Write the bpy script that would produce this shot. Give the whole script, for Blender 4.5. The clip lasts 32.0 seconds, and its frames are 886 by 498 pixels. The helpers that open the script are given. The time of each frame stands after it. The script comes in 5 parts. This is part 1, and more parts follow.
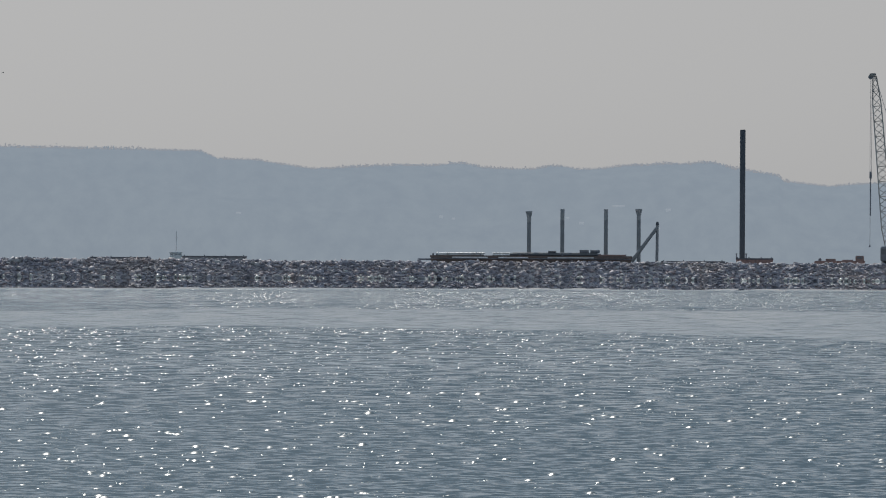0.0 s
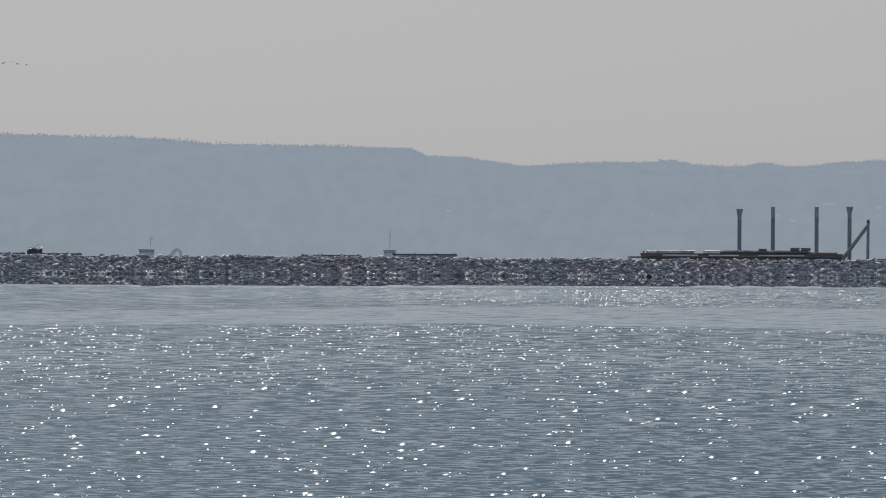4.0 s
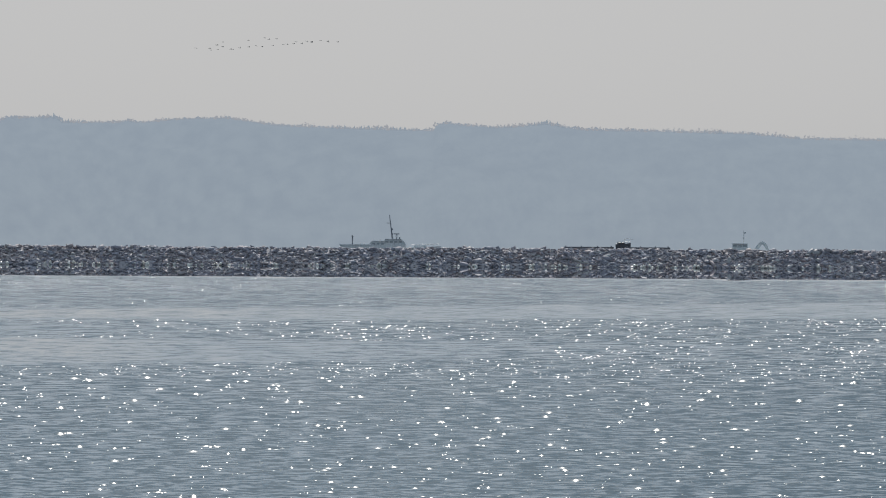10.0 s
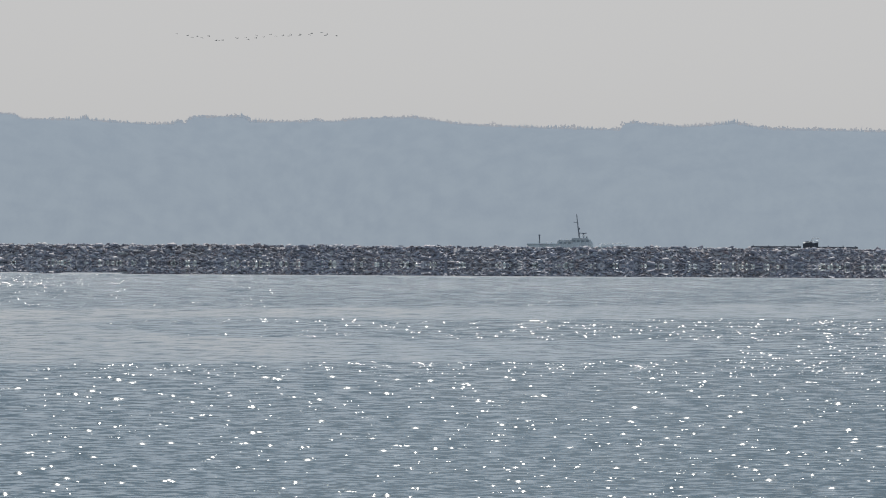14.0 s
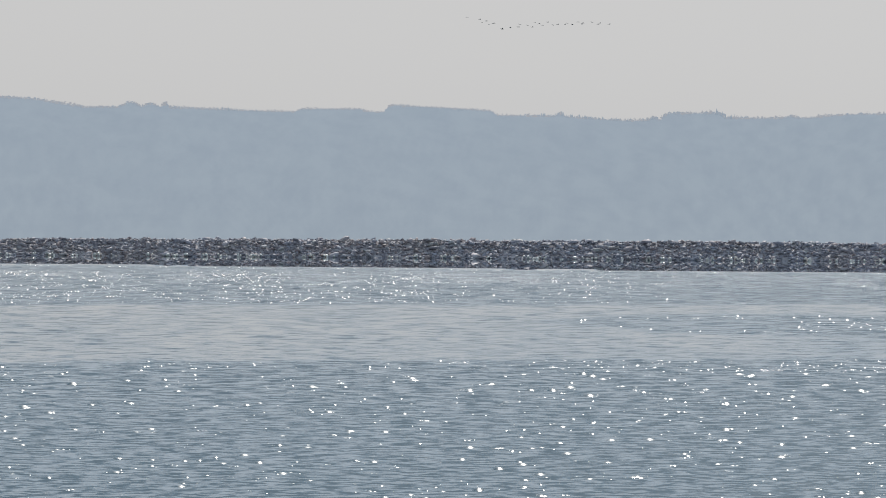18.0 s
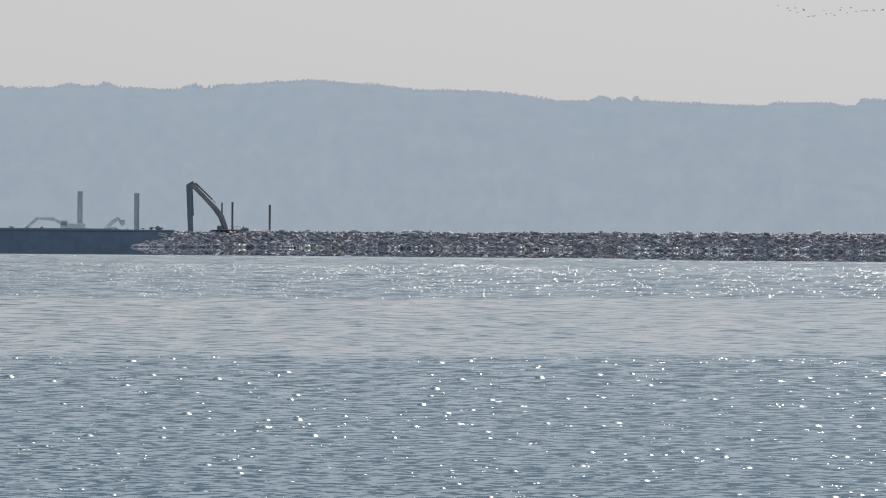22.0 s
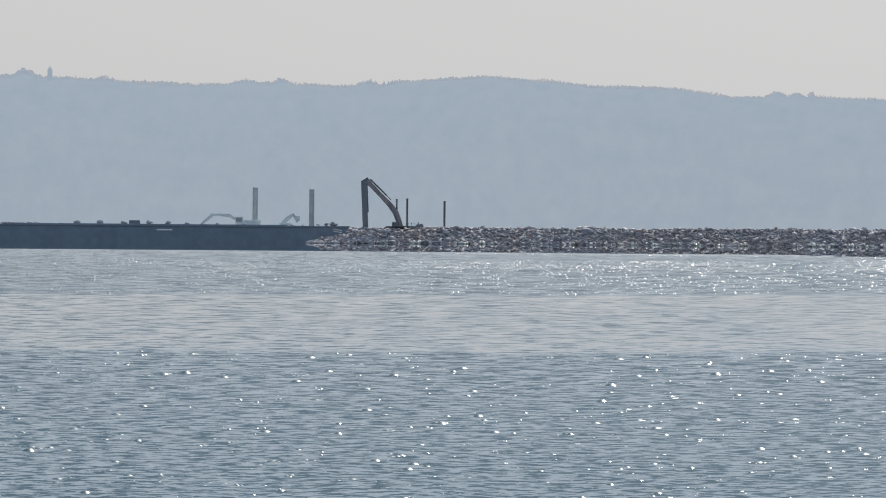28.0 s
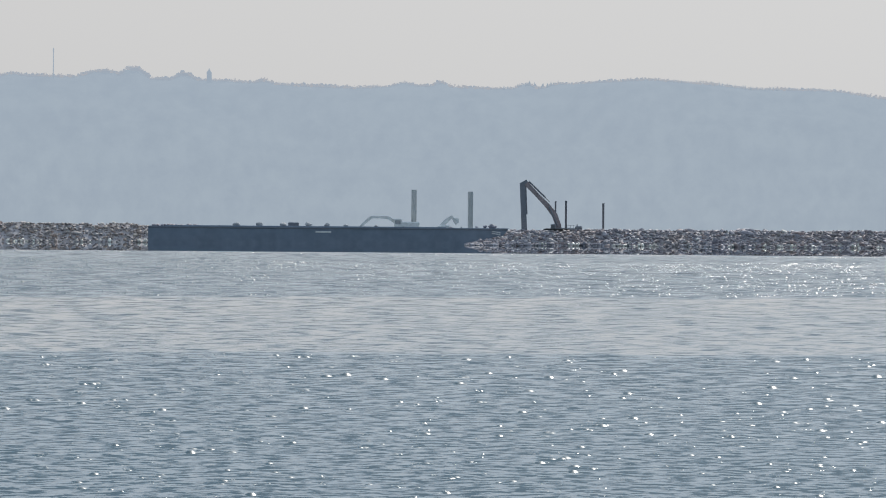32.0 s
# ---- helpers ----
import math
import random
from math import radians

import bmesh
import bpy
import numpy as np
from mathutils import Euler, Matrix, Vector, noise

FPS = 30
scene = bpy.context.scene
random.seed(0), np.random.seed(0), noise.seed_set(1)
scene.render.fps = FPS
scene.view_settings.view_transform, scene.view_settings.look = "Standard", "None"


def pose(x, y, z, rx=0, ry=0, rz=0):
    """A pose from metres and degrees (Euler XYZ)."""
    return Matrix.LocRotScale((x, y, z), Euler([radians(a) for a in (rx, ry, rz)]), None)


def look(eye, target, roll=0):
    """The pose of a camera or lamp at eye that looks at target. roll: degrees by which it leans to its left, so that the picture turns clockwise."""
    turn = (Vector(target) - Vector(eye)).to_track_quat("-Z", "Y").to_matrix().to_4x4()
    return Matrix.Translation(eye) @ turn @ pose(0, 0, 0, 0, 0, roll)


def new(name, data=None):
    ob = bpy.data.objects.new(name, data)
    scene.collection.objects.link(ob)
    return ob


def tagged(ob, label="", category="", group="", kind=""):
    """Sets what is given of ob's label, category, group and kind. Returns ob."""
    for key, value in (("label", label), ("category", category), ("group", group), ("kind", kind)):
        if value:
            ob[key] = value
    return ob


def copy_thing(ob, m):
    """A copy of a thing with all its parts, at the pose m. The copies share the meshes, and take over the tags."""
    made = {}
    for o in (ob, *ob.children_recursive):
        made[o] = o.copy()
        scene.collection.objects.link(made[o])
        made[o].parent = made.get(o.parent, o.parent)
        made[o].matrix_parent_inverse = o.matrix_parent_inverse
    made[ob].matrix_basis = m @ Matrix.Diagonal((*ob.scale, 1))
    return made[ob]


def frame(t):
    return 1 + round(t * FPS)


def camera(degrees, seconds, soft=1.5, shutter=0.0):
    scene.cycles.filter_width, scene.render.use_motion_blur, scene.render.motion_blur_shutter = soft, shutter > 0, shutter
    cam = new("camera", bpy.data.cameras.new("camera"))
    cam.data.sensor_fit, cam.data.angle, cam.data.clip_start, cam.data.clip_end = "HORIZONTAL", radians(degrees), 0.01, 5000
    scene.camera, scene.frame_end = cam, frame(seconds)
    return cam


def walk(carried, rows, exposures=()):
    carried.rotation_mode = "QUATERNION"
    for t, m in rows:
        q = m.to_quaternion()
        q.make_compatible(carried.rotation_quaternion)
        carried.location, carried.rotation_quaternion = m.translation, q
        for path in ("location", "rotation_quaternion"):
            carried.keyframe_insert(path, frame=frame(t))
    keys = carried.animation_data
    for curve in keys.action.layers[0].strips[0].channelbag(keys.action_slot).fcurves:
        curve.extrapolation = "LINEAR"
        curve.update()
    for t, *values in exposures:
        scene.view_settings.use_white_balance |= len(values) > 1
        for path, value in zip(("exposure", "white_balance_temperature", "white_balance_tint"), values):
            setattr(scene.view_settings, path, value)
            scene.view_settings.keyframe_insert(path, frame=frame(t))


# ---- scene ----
# A lake seen through a long lens from its shore: the camera stands and pans along a rubble breakwater about 1 km off.
# Places are given by s, metres along the circle of 1000 m radius round the camera (to the right of straight ahead),
# and d, the distance from the camera.

# ---- camera ----
EYE = 3.2
cam = camera(8.966, 32.0, soft=1.1)

# seconds, heading to the right, tilt upwards and lean, in degrees
PAN = [
    (0, 11.459, 0.120, 0.32), (0.5, 11.327, 0.111, 0.32), (1, 11.118, 0.110, 0.32), (1.5, 10.743, 0.108, 0.32), (2, 10.365, 0.106, 0.32),
    (2.5, 10.159, 0.099, 0.32), (4.5, 8.995, 0.083, 0.32), (5, 8.669, 0.078, 0.32), (5.5, 8.331, 0.073, 0.32), (6, 7.861, 0.064, 0.32),
    (6.5, 7.110, 0.051, 0.32), (7, 6.452, 0.047, 0.32), (7.5, 5.901, 0.044, 0.32), (8, 5.420, 0.033, 0.32), (8.5, 5.048, 0.013, 0.32),
    (9, 4.561, 0.002, 0.32), (9.5, 4.005, 0.009, 0.32), (10, 3.369, -0.005, 0.32), (10.5, 2.974, -0.007, 0.32), (11, 2.825, -0.015, 0.32),
    (11.5, 2.893, -0.019, 0.32), (12, 2.681, -0.018, 0.32), (12.5, 2.401, -0.017, 0.32), (13, 2.114, -0.020, 0.32), (13.5, 1.851, -0.020, 0.33),
    (14, 1.473, -0.023, 0.34), (14.5, 0.917, -0.029, 0.35), (16.5, -1.272, -0.064, 0.40), (17, -1.776, -0.072, 0.41), (17.5, -2.475, -0.076, 0.42),
    (18, -3.340, -0.089, 0.43), (18.5, -3.999, -0.106, 0.45), (19, -4.555, -0.116, 0.46), (19.5, -4.939, -0.119, 0.46), (20, -5.472, -0.133, 0.46),
    (20.5, -6.217, -0.154, 0.46), (21, -7.173, -0.174, 0.46), (21.5, -7.632, -0.175, 0.46), (22, -8.113, -0.185, 0.46), (22.5, -8.629, -0.192, 0.46),
    (23, -9.402, -0.210, 0.46), (23.5, -9.924, -0.223, 0.46), (24, -10.325, -0.208, 0.46), (24.5, -9.958, -0.220, 0.46), (25, -9.872, -0.242, 0.46),
    (25.5, -9.872, -0.245, 0.46), (27.5, -9.884, -0.238, 0.46), (28, -9.884, -0.237, 0.46), (28.5, -9.906, -0.233, 0.46), (29, -10.073, -0.247, 0.46),
    (29.5, -10.514, -0.251, 0.46), (30, -10.995, -0.272, 0.46), (30.5, -11.293, -0.276, 0.46), (31, -11.465, -0.275, 0.46), (31.5, -11.482, -0.276, 0.46),
    (32, -11.494, -0.227, 0.46)]


def aim(heading, tilt, lean):
    return pose(0, 0, EYE, 90 + tilt, 0, -heading) @ pose(0, 0, 0, 0, 0, lean)


walk(cam, [(t, aim(a, b, c)) for t, a, b, c in PAN],
     exposures=[(0, -0.08), (2.5, -0.07), (6, 0.03), (7, 0.08), (9, 0.12), (13, 0.15), (17, 0.26), (21, 0.32), (23, 0.36), (28, 0.40), (32, 0.44)])

# ---- light: hazy sun ahead, to the right of the middle of the pan ----
SUN_UP, SUN_SIDE = 38.0, 2.0
world = bpy.data.worlds.new("hazy_sky")
scene.world = world
world.use_nodes = True
wt = world.node_tree
wt.nodes.clear()
sky = wt.nodes.new("ShaderNodeTexSky")
sky.sky_type = "NISHITA"
sky.sun_disc = False
sky.sun_elevation, sky.sun_rotation = radians(SUN_UP), radians(SUN_SIDE)
sky.air_density, sky.dust_density, sky.ozone_density = 1.0, 2.0, 1.0
grey = wt.nodes.new("ShaderNodeHueSaturation")
grey.inputs["Saturation"].default_value = 0.04
back = wt.nodes.new("ShaderNodeBackground")
back.inputs["Strength"].default_value = 0.012
haze = wt.nodes.new("ShaderNodeBackground")  # thin even haze over the whole sky
haze.inputs["Strength"].default_value = 0.322
wco = wt.nodes.new("ShaderNodeTexCoord")
wsep = wt.nodes.new("ShaderNodeSeparateXYZ")
wramp = wt.nodes.new("ShaderNodeValToRGB")
wramp.color_ramp.elements[0].position, wramp.color_ramp.elements[0].color = 0.046, (0.985, 0.985, 0.99, 1)
wramp.color_ramp.elements.new(0.10).color = (0.78, 0.95, 1.13, 1)
wramp.color_ramp.elements[-1].position, wramp.color_ramp.elements[-1].color = 0.40, (0.66, 0.90, 1.15, 1)
wt.links.new(wco.outputs["Generated"], wsep.inputs[0])
wt.links.new(wsep.outputs[2], wramp.inputs["Fac"])
wt.links.new(wramp.outputs[0], haze.inputs["Color"])
both = wt.nodes.new("ShaderNodeAddShader")
wout = wt.nodes.new("ShaderNodeOutputWorld")
wt.links.new(sky.outputs[0], grey.inputs["Color"])
wt.links.new(grey.outputs[0], back.inputs["Color"])
wt.links.new(back.outputs[0], both.inputs[0])
wt.links.new(haze.outputs[0], both.inputs[1])
wt.links.new(both.outputs[0], wout.inputs["Surface"])

sun_data = bpy.data.lights.new("sun", "SUN")
sun_data.energy, sun_data.angle, sun_data.color = 2.8, radians(0.53), (1.0, 0.95, 0.88)
sun = new("sun", sun_data)
sun.matrix_world = look((0, 0, 0), (-math.sin(radians(SUN_SIDE)) * math.cos(radians(SUN_UP)),
                                    -math.cos(radians(SUN_SIDE)) * math.cos(radians(SUN_UP)), -math.sin(radians(SUN_UP))))


# ---- materials ----
def nodes_of(name):
    m = bpy.data.materials.new(name)
    m.use_nodes = True
    t = m.node_tree
    return m, t, t.nodes["Principled BSDF"]


def add(t, kind, **values):
    n = t.nodes.new(kind)
    for key, value in values.items():
        n.inputs[key].default_value = value
    return n


def paint(name, colour, rough=0.6, metal=0.0, worn=(0.25, 0.2, 0.17), wear=0.35, grain=6.0, bump=0.15, by="none", mottle=1.0):
    """A worn surface: patches of wear at a large scale, grain at a small one."""
    m, t, p = nodes_of(name)
    co = t.nodes.new("ShaderNodeTexCoord")
    big = add(t, "ShaderNodeTexNoise", Scale=0.45, Detail=5.0)
    small = add(t, "ShaderNodeTexNoise", Scale=grain, Detail=6.0)
    for n in (big, small):
        t.links.new(co.outputs["Object"], n.inputs["Vector"])
    ramp = t.nodes.new("ShaderNodeValToRGB")
    ramp.color_ramp.elements[0].position, ramp.color_ramp.elements[1].position = 0.48, 0.72
    ramp.color_ramp.elements[0].color, ramp.color_ramp.elements[1].color = (0, 0, 0, 1), (wear, wear, wear, 1)
    t.links.new(big.outputs["Fac"], ramp.inputs["Fac"])
    mix = t.nodes.new("ShaderNodeMix")
    mix.data_type = "RGBA"
    mix.inputs[6].default_value, mix.inputs[7].default_value = (*colour, 1), (*worn, 1)
    t.links.new(ramp.outputs["Color"], mix.inputs[0])
    shade = add(t, "ShaderNodeMapRange", **{"From Min": 0.3, "From Max": 0.7, "To Min": 1 - 0.28 * mottle, "To Max": 1 + 0.25 * mottle})
    t.links.new(small.outputs["Fac"], shade.inputs["Value"])
    hsv = t.nodes.new("ShaderNodeHueSaturation")
    t.links.new(mix.outputs[2], hsv.inputs["Color"])
    value = shade.outputs[0]
    if by != "none":
        vary = t.nodes.new("ShaderNodeObjectInfo" if by == "object" else "ShaderNodeNewGeometry")
        spread = add(t, "ShaderNodeMapRange", **{"To Min": 0.7, "To Max": 1.35})
        t.links.new(vary.outputs["Random" if by == "object" else "Random Per Island"], spread.inputs["Value"])
        times = t.nodes.new("ShaderNodeMath")
        times.operation = "MULTIPLY"
        t.links.new(value, times.inputs[0])
        t.links.new(spread.outputs[0], times.inputs[1])
        value = times.outputs[0]
    t.links.new(value, hsv.inputs["Value"])
    t.links.new(hsv.outputs[0], p.inputs["Base Color"])
    p.inputs["Roughness"].default_value, p.inputs["Metallic"].default_value = rough, metal
    b = add(t, "ShaderNodeBump", Strength=bump, Distance=0.05)
    t.links.new(small.outputs["Fac"], b.inputs["Height"])
    t.links.new(b.outputs[0], p.inputs["Normal"])
    return m


def rock_material(name, by, tone):
    m, t, p = nodes_of(name)
    co = t.nodes.new("ShaderNodeTexCoord")
    vary = t.nodes.new("ShaderNodeObjectInfo" if by == "object" else "ShaderNodeNewGeometry")
    ramp = t.nodes.new("ShaderNodeValToRGB")
    cr = ramp.color_ramp
    cr.elements[0].position, cr.elements[0].color = 0.0, (0.21 * tone[0], 0.21 * tone[1], 0.225 * tone[2], 1)
    cr.elements[1].position, cr.elements[1].color = 1.0, (0.44, 0.435, 0.43, 1)
    for where, c in ((0.35, (0.26, 0.255, 0.275)), (0.6, (0.32, 0.32, 0.34)), (0.74, (0.30, 0.245, 0.23)), (0.92, (0.37, 0.365, 0.36))):
        e = cr.elements.new(where)
        e.color = (*[a * b for a, b in zip(c, tone)], 1)
    t.links.new(vary.outputs["Random" if by == "object" else "Random Per Island"], ramp.inputs["Fac"])
    big = add(t, "ShaderNodeTexNoise", Scale=0.9, Detail=4.0)
    fine = add(t, "ShaderNodeTexNoise", Scale=9.0, Detail=8.0)
    for n in (big, fine):
        t.links.new(co.outputs["Object"], n.inputs["Vector"])
    a = add(t, "ShaderNodeMapRange", **{"From Min": 0.3, "From Max": 0.7, "To Min": 0.75, "To Max": 1.25})
    b = add(t, "ShaderNodeMapRange", **{"From Min": 0.3, "From Max": 0.7, "To Min": 0.7, "To Max": 1.3})
    t.links.new(big.outputs["Fac"], a.inputs["Value"])
    t.links.new(fine.outputs["Fac"], b.inputs["Value"])
    times = t.nodes.new("ShaderNodeMath")
    times.operation = "MULTIPLY"
    t.links.new(a.outputs[0], times.inputs[0])
    t.links.new(b.outputs[0], times.inputs[1])
    place = t.nodes.new("ShaderNodeNewGeometry")
    patch = add(t, "ShaderNodeTexNoise", Scale=0.11, Detail=3.0)
    t.links.new(place.outputs["Position"], patch.inputs["Vector"])
    stain = add(t, "ShaderNodeMapRange", **{"From Min": 0.5, "From Max": 0.68, "To Min": 0.0, "To Max": 0.32})
    t.links.new(patch.outputs["Fac"], stain.inputs["Value"])
    brown = t.nodes.new("ShaderNodeMix")  # loads from another quarry, browner
    brown.data_type = "RGBA"
    brown.inputs[7].default_value = (0.36, 0.285, 0.25, 1)
    t.links.new(stain.outputs[0], brown.inputs[0])
    t.links.new(ramp.outputs["Color"], brown.inputs[6])
    hsv = t.nodes.new("ShaderNodeHueSaturation")
    t.links.new(brown.outputs[2], hsv.inputs["Color"])
    t.links.new(times.outputs[0], hsv.inputs["Value"])
    t.links.new(hsv.outputs[0], p.inputs["Base Color"])
    p.inputs["Roughness"].default_value = 0.68
    p.inputs["Specular IOR Level"].default_value = 0.3
    bump = add(t, "ShaderNodeBump", Strength=0.3, Distance=0.06)
    t.links.new(fine.outputs["Fac"], bump.inputs["Height"])
    t.links.new(bump.outputs[0], p.inputs["Normal"])
    return m


def haze_glow_material(name, leaf, haze_colour, share, laid=False):
    """Woods far off: leaves, with the haze before them painted in as emission."""
    m, t, p = nodes_of(name)
    co = t.nodes.new("ShaderNodeTexCoord")
    big = add(t, "ShaderNodeTexNoise", Scale=0.034, Detail=6.0, Roughness=0.68)
    fine = add(t, "ShaderNodeTexNoise", Scale=0.07, Detail=6.0)
    lay = t.nodes.new("ShaderNodeAttribute")  # metres along and up the hillside
    lay.attribute_name = "lay"
    for n in (big, fine):
        t.links.new(lay.outputs["Vector"] if laid else co.outputs["Object"], n.inputs["Vector"])
    ramp = t.nodes.new("ShaderNodeValToRGB")
    ramp.color_ramp.elements[0].position, ramp.color_ramp.elements[1].position = 0.42, 0.66
    ramp.color_ramp.elements[0].color = (*[c * 0.35 for c in leaf], 1)
    ramp.color_ramp.elements[1].color = (*[c * 1.8 for c in leaf], 1)
    both = t.nodes.new("ShaderNodeMath")
    both.operation = "MULTIPLY_ADD"
    both.inputs[1].default_value = 0.6
    half = t.nodes.new("ShaderNodeMath")
    half.operation = "MULTIPLY"
    half.inputs[1].default_value = 0.5
    t.links.new(fine.outputs["Fac"], half.inputs[0])
    t.links.new(big.outputs["Fac"], both.inputs[0])
    t.links.new(half.outputs[0], both.inputs[2])
    t.links.new(both.outputs[0], ramp.inputs["Fac"])
    t.links.new(ramp.outputs["Color"], p.inputs["Base Color"])
    p.inputs["Roughness"].default_value = 0.95
    p.inputs["Specular IOR Level"].default_value = 0.1
    glow = add(t, "ShaderNodeEmission", Color=(*haze_colour, 1), Strength=1.0)
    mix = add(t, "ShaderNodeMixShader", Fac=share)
    if laid:  # the painted haze is thinner at the near foot of the hills than at the ridge
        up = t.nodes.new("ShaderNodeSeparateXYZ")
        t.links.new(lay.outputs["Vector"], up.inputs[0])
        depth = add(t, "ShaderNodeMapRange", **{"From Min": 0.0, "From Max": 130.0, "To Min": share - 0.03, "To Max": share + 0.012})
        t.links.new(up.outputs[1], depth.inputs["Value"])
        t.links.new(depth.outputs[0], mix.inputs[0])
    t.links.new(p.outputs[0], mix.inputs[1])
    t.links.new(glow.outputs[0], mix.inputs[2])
    t.links.new(mix.outputs[0], t.nodes["Material Output"].inputs["Surface"])
    return m


def water_material(name, waves):
    m, t, p = nodes_of(name)
    p.inputs["Base Color"].default_value = (0.025, 0.071, 0.1, 1)
    p.inputs["IOR"].default_value = 1.333
    p.inputs["Roughness"].default_value = 0.3
    if not waves:
        return m
    co = t.nodes.new("ShaderNodeTexCoord")
    calm = t.nodes.new("ShaderNodeAttribute")
    calm.attribute_name = "rough_water"
    total = None
    chop = t.nodes.new("ShaderNodeAttribute")
    chop.attribute_name = "chop"
    shore = t.nodes.new("ShaderNodeAttribute")  # metres along the shore and off it: the crests run parallel to it
    shore.attribute_name = "from_shore"

    def join(a, b, how):
        m_ = t.nodes.new("ShaderNodeMath")
        m_.operation = how
        for k, v in enumerate((a, b)):
            if isinstance(v, float):
                m_.inputs[k].default_value = v
            else:
                t.links.new(v, m_.inputs[k])
        return m_.outputs[0]
    # the crests wander a little to and from the shore
    wander = t.nodes.new("ShaderNodeMapping")
    wander.inputs["Scale"].default_value = (0.9, 0.035, 1.0)
    t.links.new(shore.outputs["Vector"], wander.inputs["Vector"])
    drift = add(t, "ShaderNodeTexNoise", Scale=1.0, Detail=3.0)
    t.links.new(wander.outputs[0], drift.inputs["Vector"])
    split = t.nodes.new("ShaderNodeSeparateXYZ")
    t.links.new(shore.outputs["Vector"], split.inputs[0])
    off = split.outputs[1]
    span = join(join(off, off, "MULTIPLY"), 0.00016, "MULTIPLY")
    bent = t.nodes.new("ShaderNodeCombineXYZ")
    t.links.new(split.outputs[0], bent.inputs[0])
    t.links.new(join(off, join(join(drift.outputs["Fac"], -0.5, "ADD"), span, "MULTIPLY"), "ADD"), bent.inputs[1])
    # wind ripples of all sizes, short-crested; the long ones need room to grow and come in only away from the shore
    for along, away, weight in ((2.2, 4.6, 0.22), (1.7, 2.6, 0.4), (1.25, 1.4, 0.46), (1.05, 0.75, 0.45), (1.0, 0.52, 0.36), (0.95, 0.34, 0.2), (0.9, 0.16, 0.06), (0.8, 0.06, 0.04)):
        place = t.nodes.new("ShaderNodeMapping")
        place.inputs["Scale"].default_value = (along, away, 1.0)
        t.links.new(bent.outputs[0], place.inputs["Vector"])
        n = add(t, "ShaderNodeTexNoise", Scale=1.0, Detail=2.5, Roughness=0.6)
        t.links.new(place.outputs[0], n.inputs["Vector"])
        face = add(t, "ShaderNodeMapRange", **{"From Min": 0.39, "From Max": 0.65})  # each crest has an edge
        face.interpolation_type = "SMOOTHSTEP"
        t.links.new(n.outputs["Fac"], face.inputs["Value"])
        part_ = join(join(face.outputs[0], -0.44, "ADD"), weight, "MULTIPLY")
        if away < 1.5:
            grown = add(t, "ShaderNodeMapRange", **{"From Min": 60.0 + 25.0 / away, "From Max": 90.0 + 60.0 / away, "To Min": 0.12, "To Max": 1.0})
            t.links.new(off, grown.inputs["Value"])
            part_ = join(part_, grown.outputs[0], "MULTIPLY")
        total = part_ if total is None else join(total, part_, "ADD")
    steep = join(join(total, chop.outputs["Fac"], "MULTIPLY"), join(calm.outputs["Fac"], 0.142, "MULTIPLY"), "ADD")
    slope = t.nodes.new("ShaderNodeMapRange")  # no face leans away from the viewer's shore
    slope.inputs["To Min"].default_value, slope.inputs["To Max"].default_value = 0.0, -1.0
    least = join(join(calm.outputs["Fac"], 0.24, "MULTIPLY"), 0.034, "MINIMUM")
    t.links.new(join(join(steep, least, "MAXIMUM"), 0.26, "MINIMUM"), slope.inputs["Value"])
    cross = add(t, "ShaderNodeTexNoise", Scale=5.0, Detail=3.0)
    t.links.new(co.outputs["Object"], cross.inputs["Vector"])
    aside = t.nodes.new("ShaderNodeMath")
    aside.operation = "MULTIPLY_ADD"
    aside.inputs[1].default_value, aside.inputs[2].default_value = 0.5, -0.25
    t.links.new(cross.outputs["Fac"], aside.inputs[0])
    lean = t.nodes.new("ShaderNodeCombineXYZ")
    t.links.new(join(aside.outputs[0], calm.outputs["Fac"], "MULTIPLY"), lean.inputs[0])
    t.links.new(slope.outputs[0], lean.inputs[1])
    up = t.nodes.new("ShaderNodeVectorMath")
    up.operation = "ADD"
    up.inputs[1].default_value = (0, 0, 1)
    t.links.new(lean.outputs[0], up.inputs[0])
    unit = t.nodes.new("ShaderNodeVectorMath")
    unit.operation = "NORMALIZE"
    t.links.new(up.outputs[0], unit.inputs[0])
    t.links.new(unit.outputs[0], p.inputs["Normal"])
    rough = t.nodes.new("ShaderNodeMath")
    rough.operation = "MULTIPLY"
    rough.inputs[1].default_value = 0.04
    t.links.new(calm.outputs["Fac"], rough.inputs[0])
    t.links.new(rough.outputs[0], p.inputs["Roughness"])
    return m


ROCK = rock_material("rubble_stone", "island", (1.22, 1.2, 1.29))
FRESH_ROCK = rock_material("fresh_rubble_stone", "island", (1.24, 1.2, 1.25))  # newly tipped, paler and warmer
TAN_ROCK = rock_material("tan_rubble_stone", "island", (1.42, 1.33, 1.24))
BOULDER = rock_material("boulder_stone", "object", (1.14, 1.16, 1.26))
WATER = water_material("lake_water", True)
RIPPLE = water_material("ripple_water", False)
# most of the hillside's pale blue is haze put into the material as a glow
HILL = haze_glow_material("painted_haze_woods", (0.115, 0.115, 0.095), (0.2815, 0.3375, 0.4045), 0.85, True)
# firs and crowns emit a blue-grey that paints the haze over them
FIRS = haze_glow_material("painted_haze_firs", (0.08, 0.09, 0.07), (0.285, 0.342, 0.41), 0.80)
CROWNS = haze_glow_material("painted_haze_bare_crowns", (0.13, 0.115, 0.105), (0.297, 0.345, 0.408), 0.83)
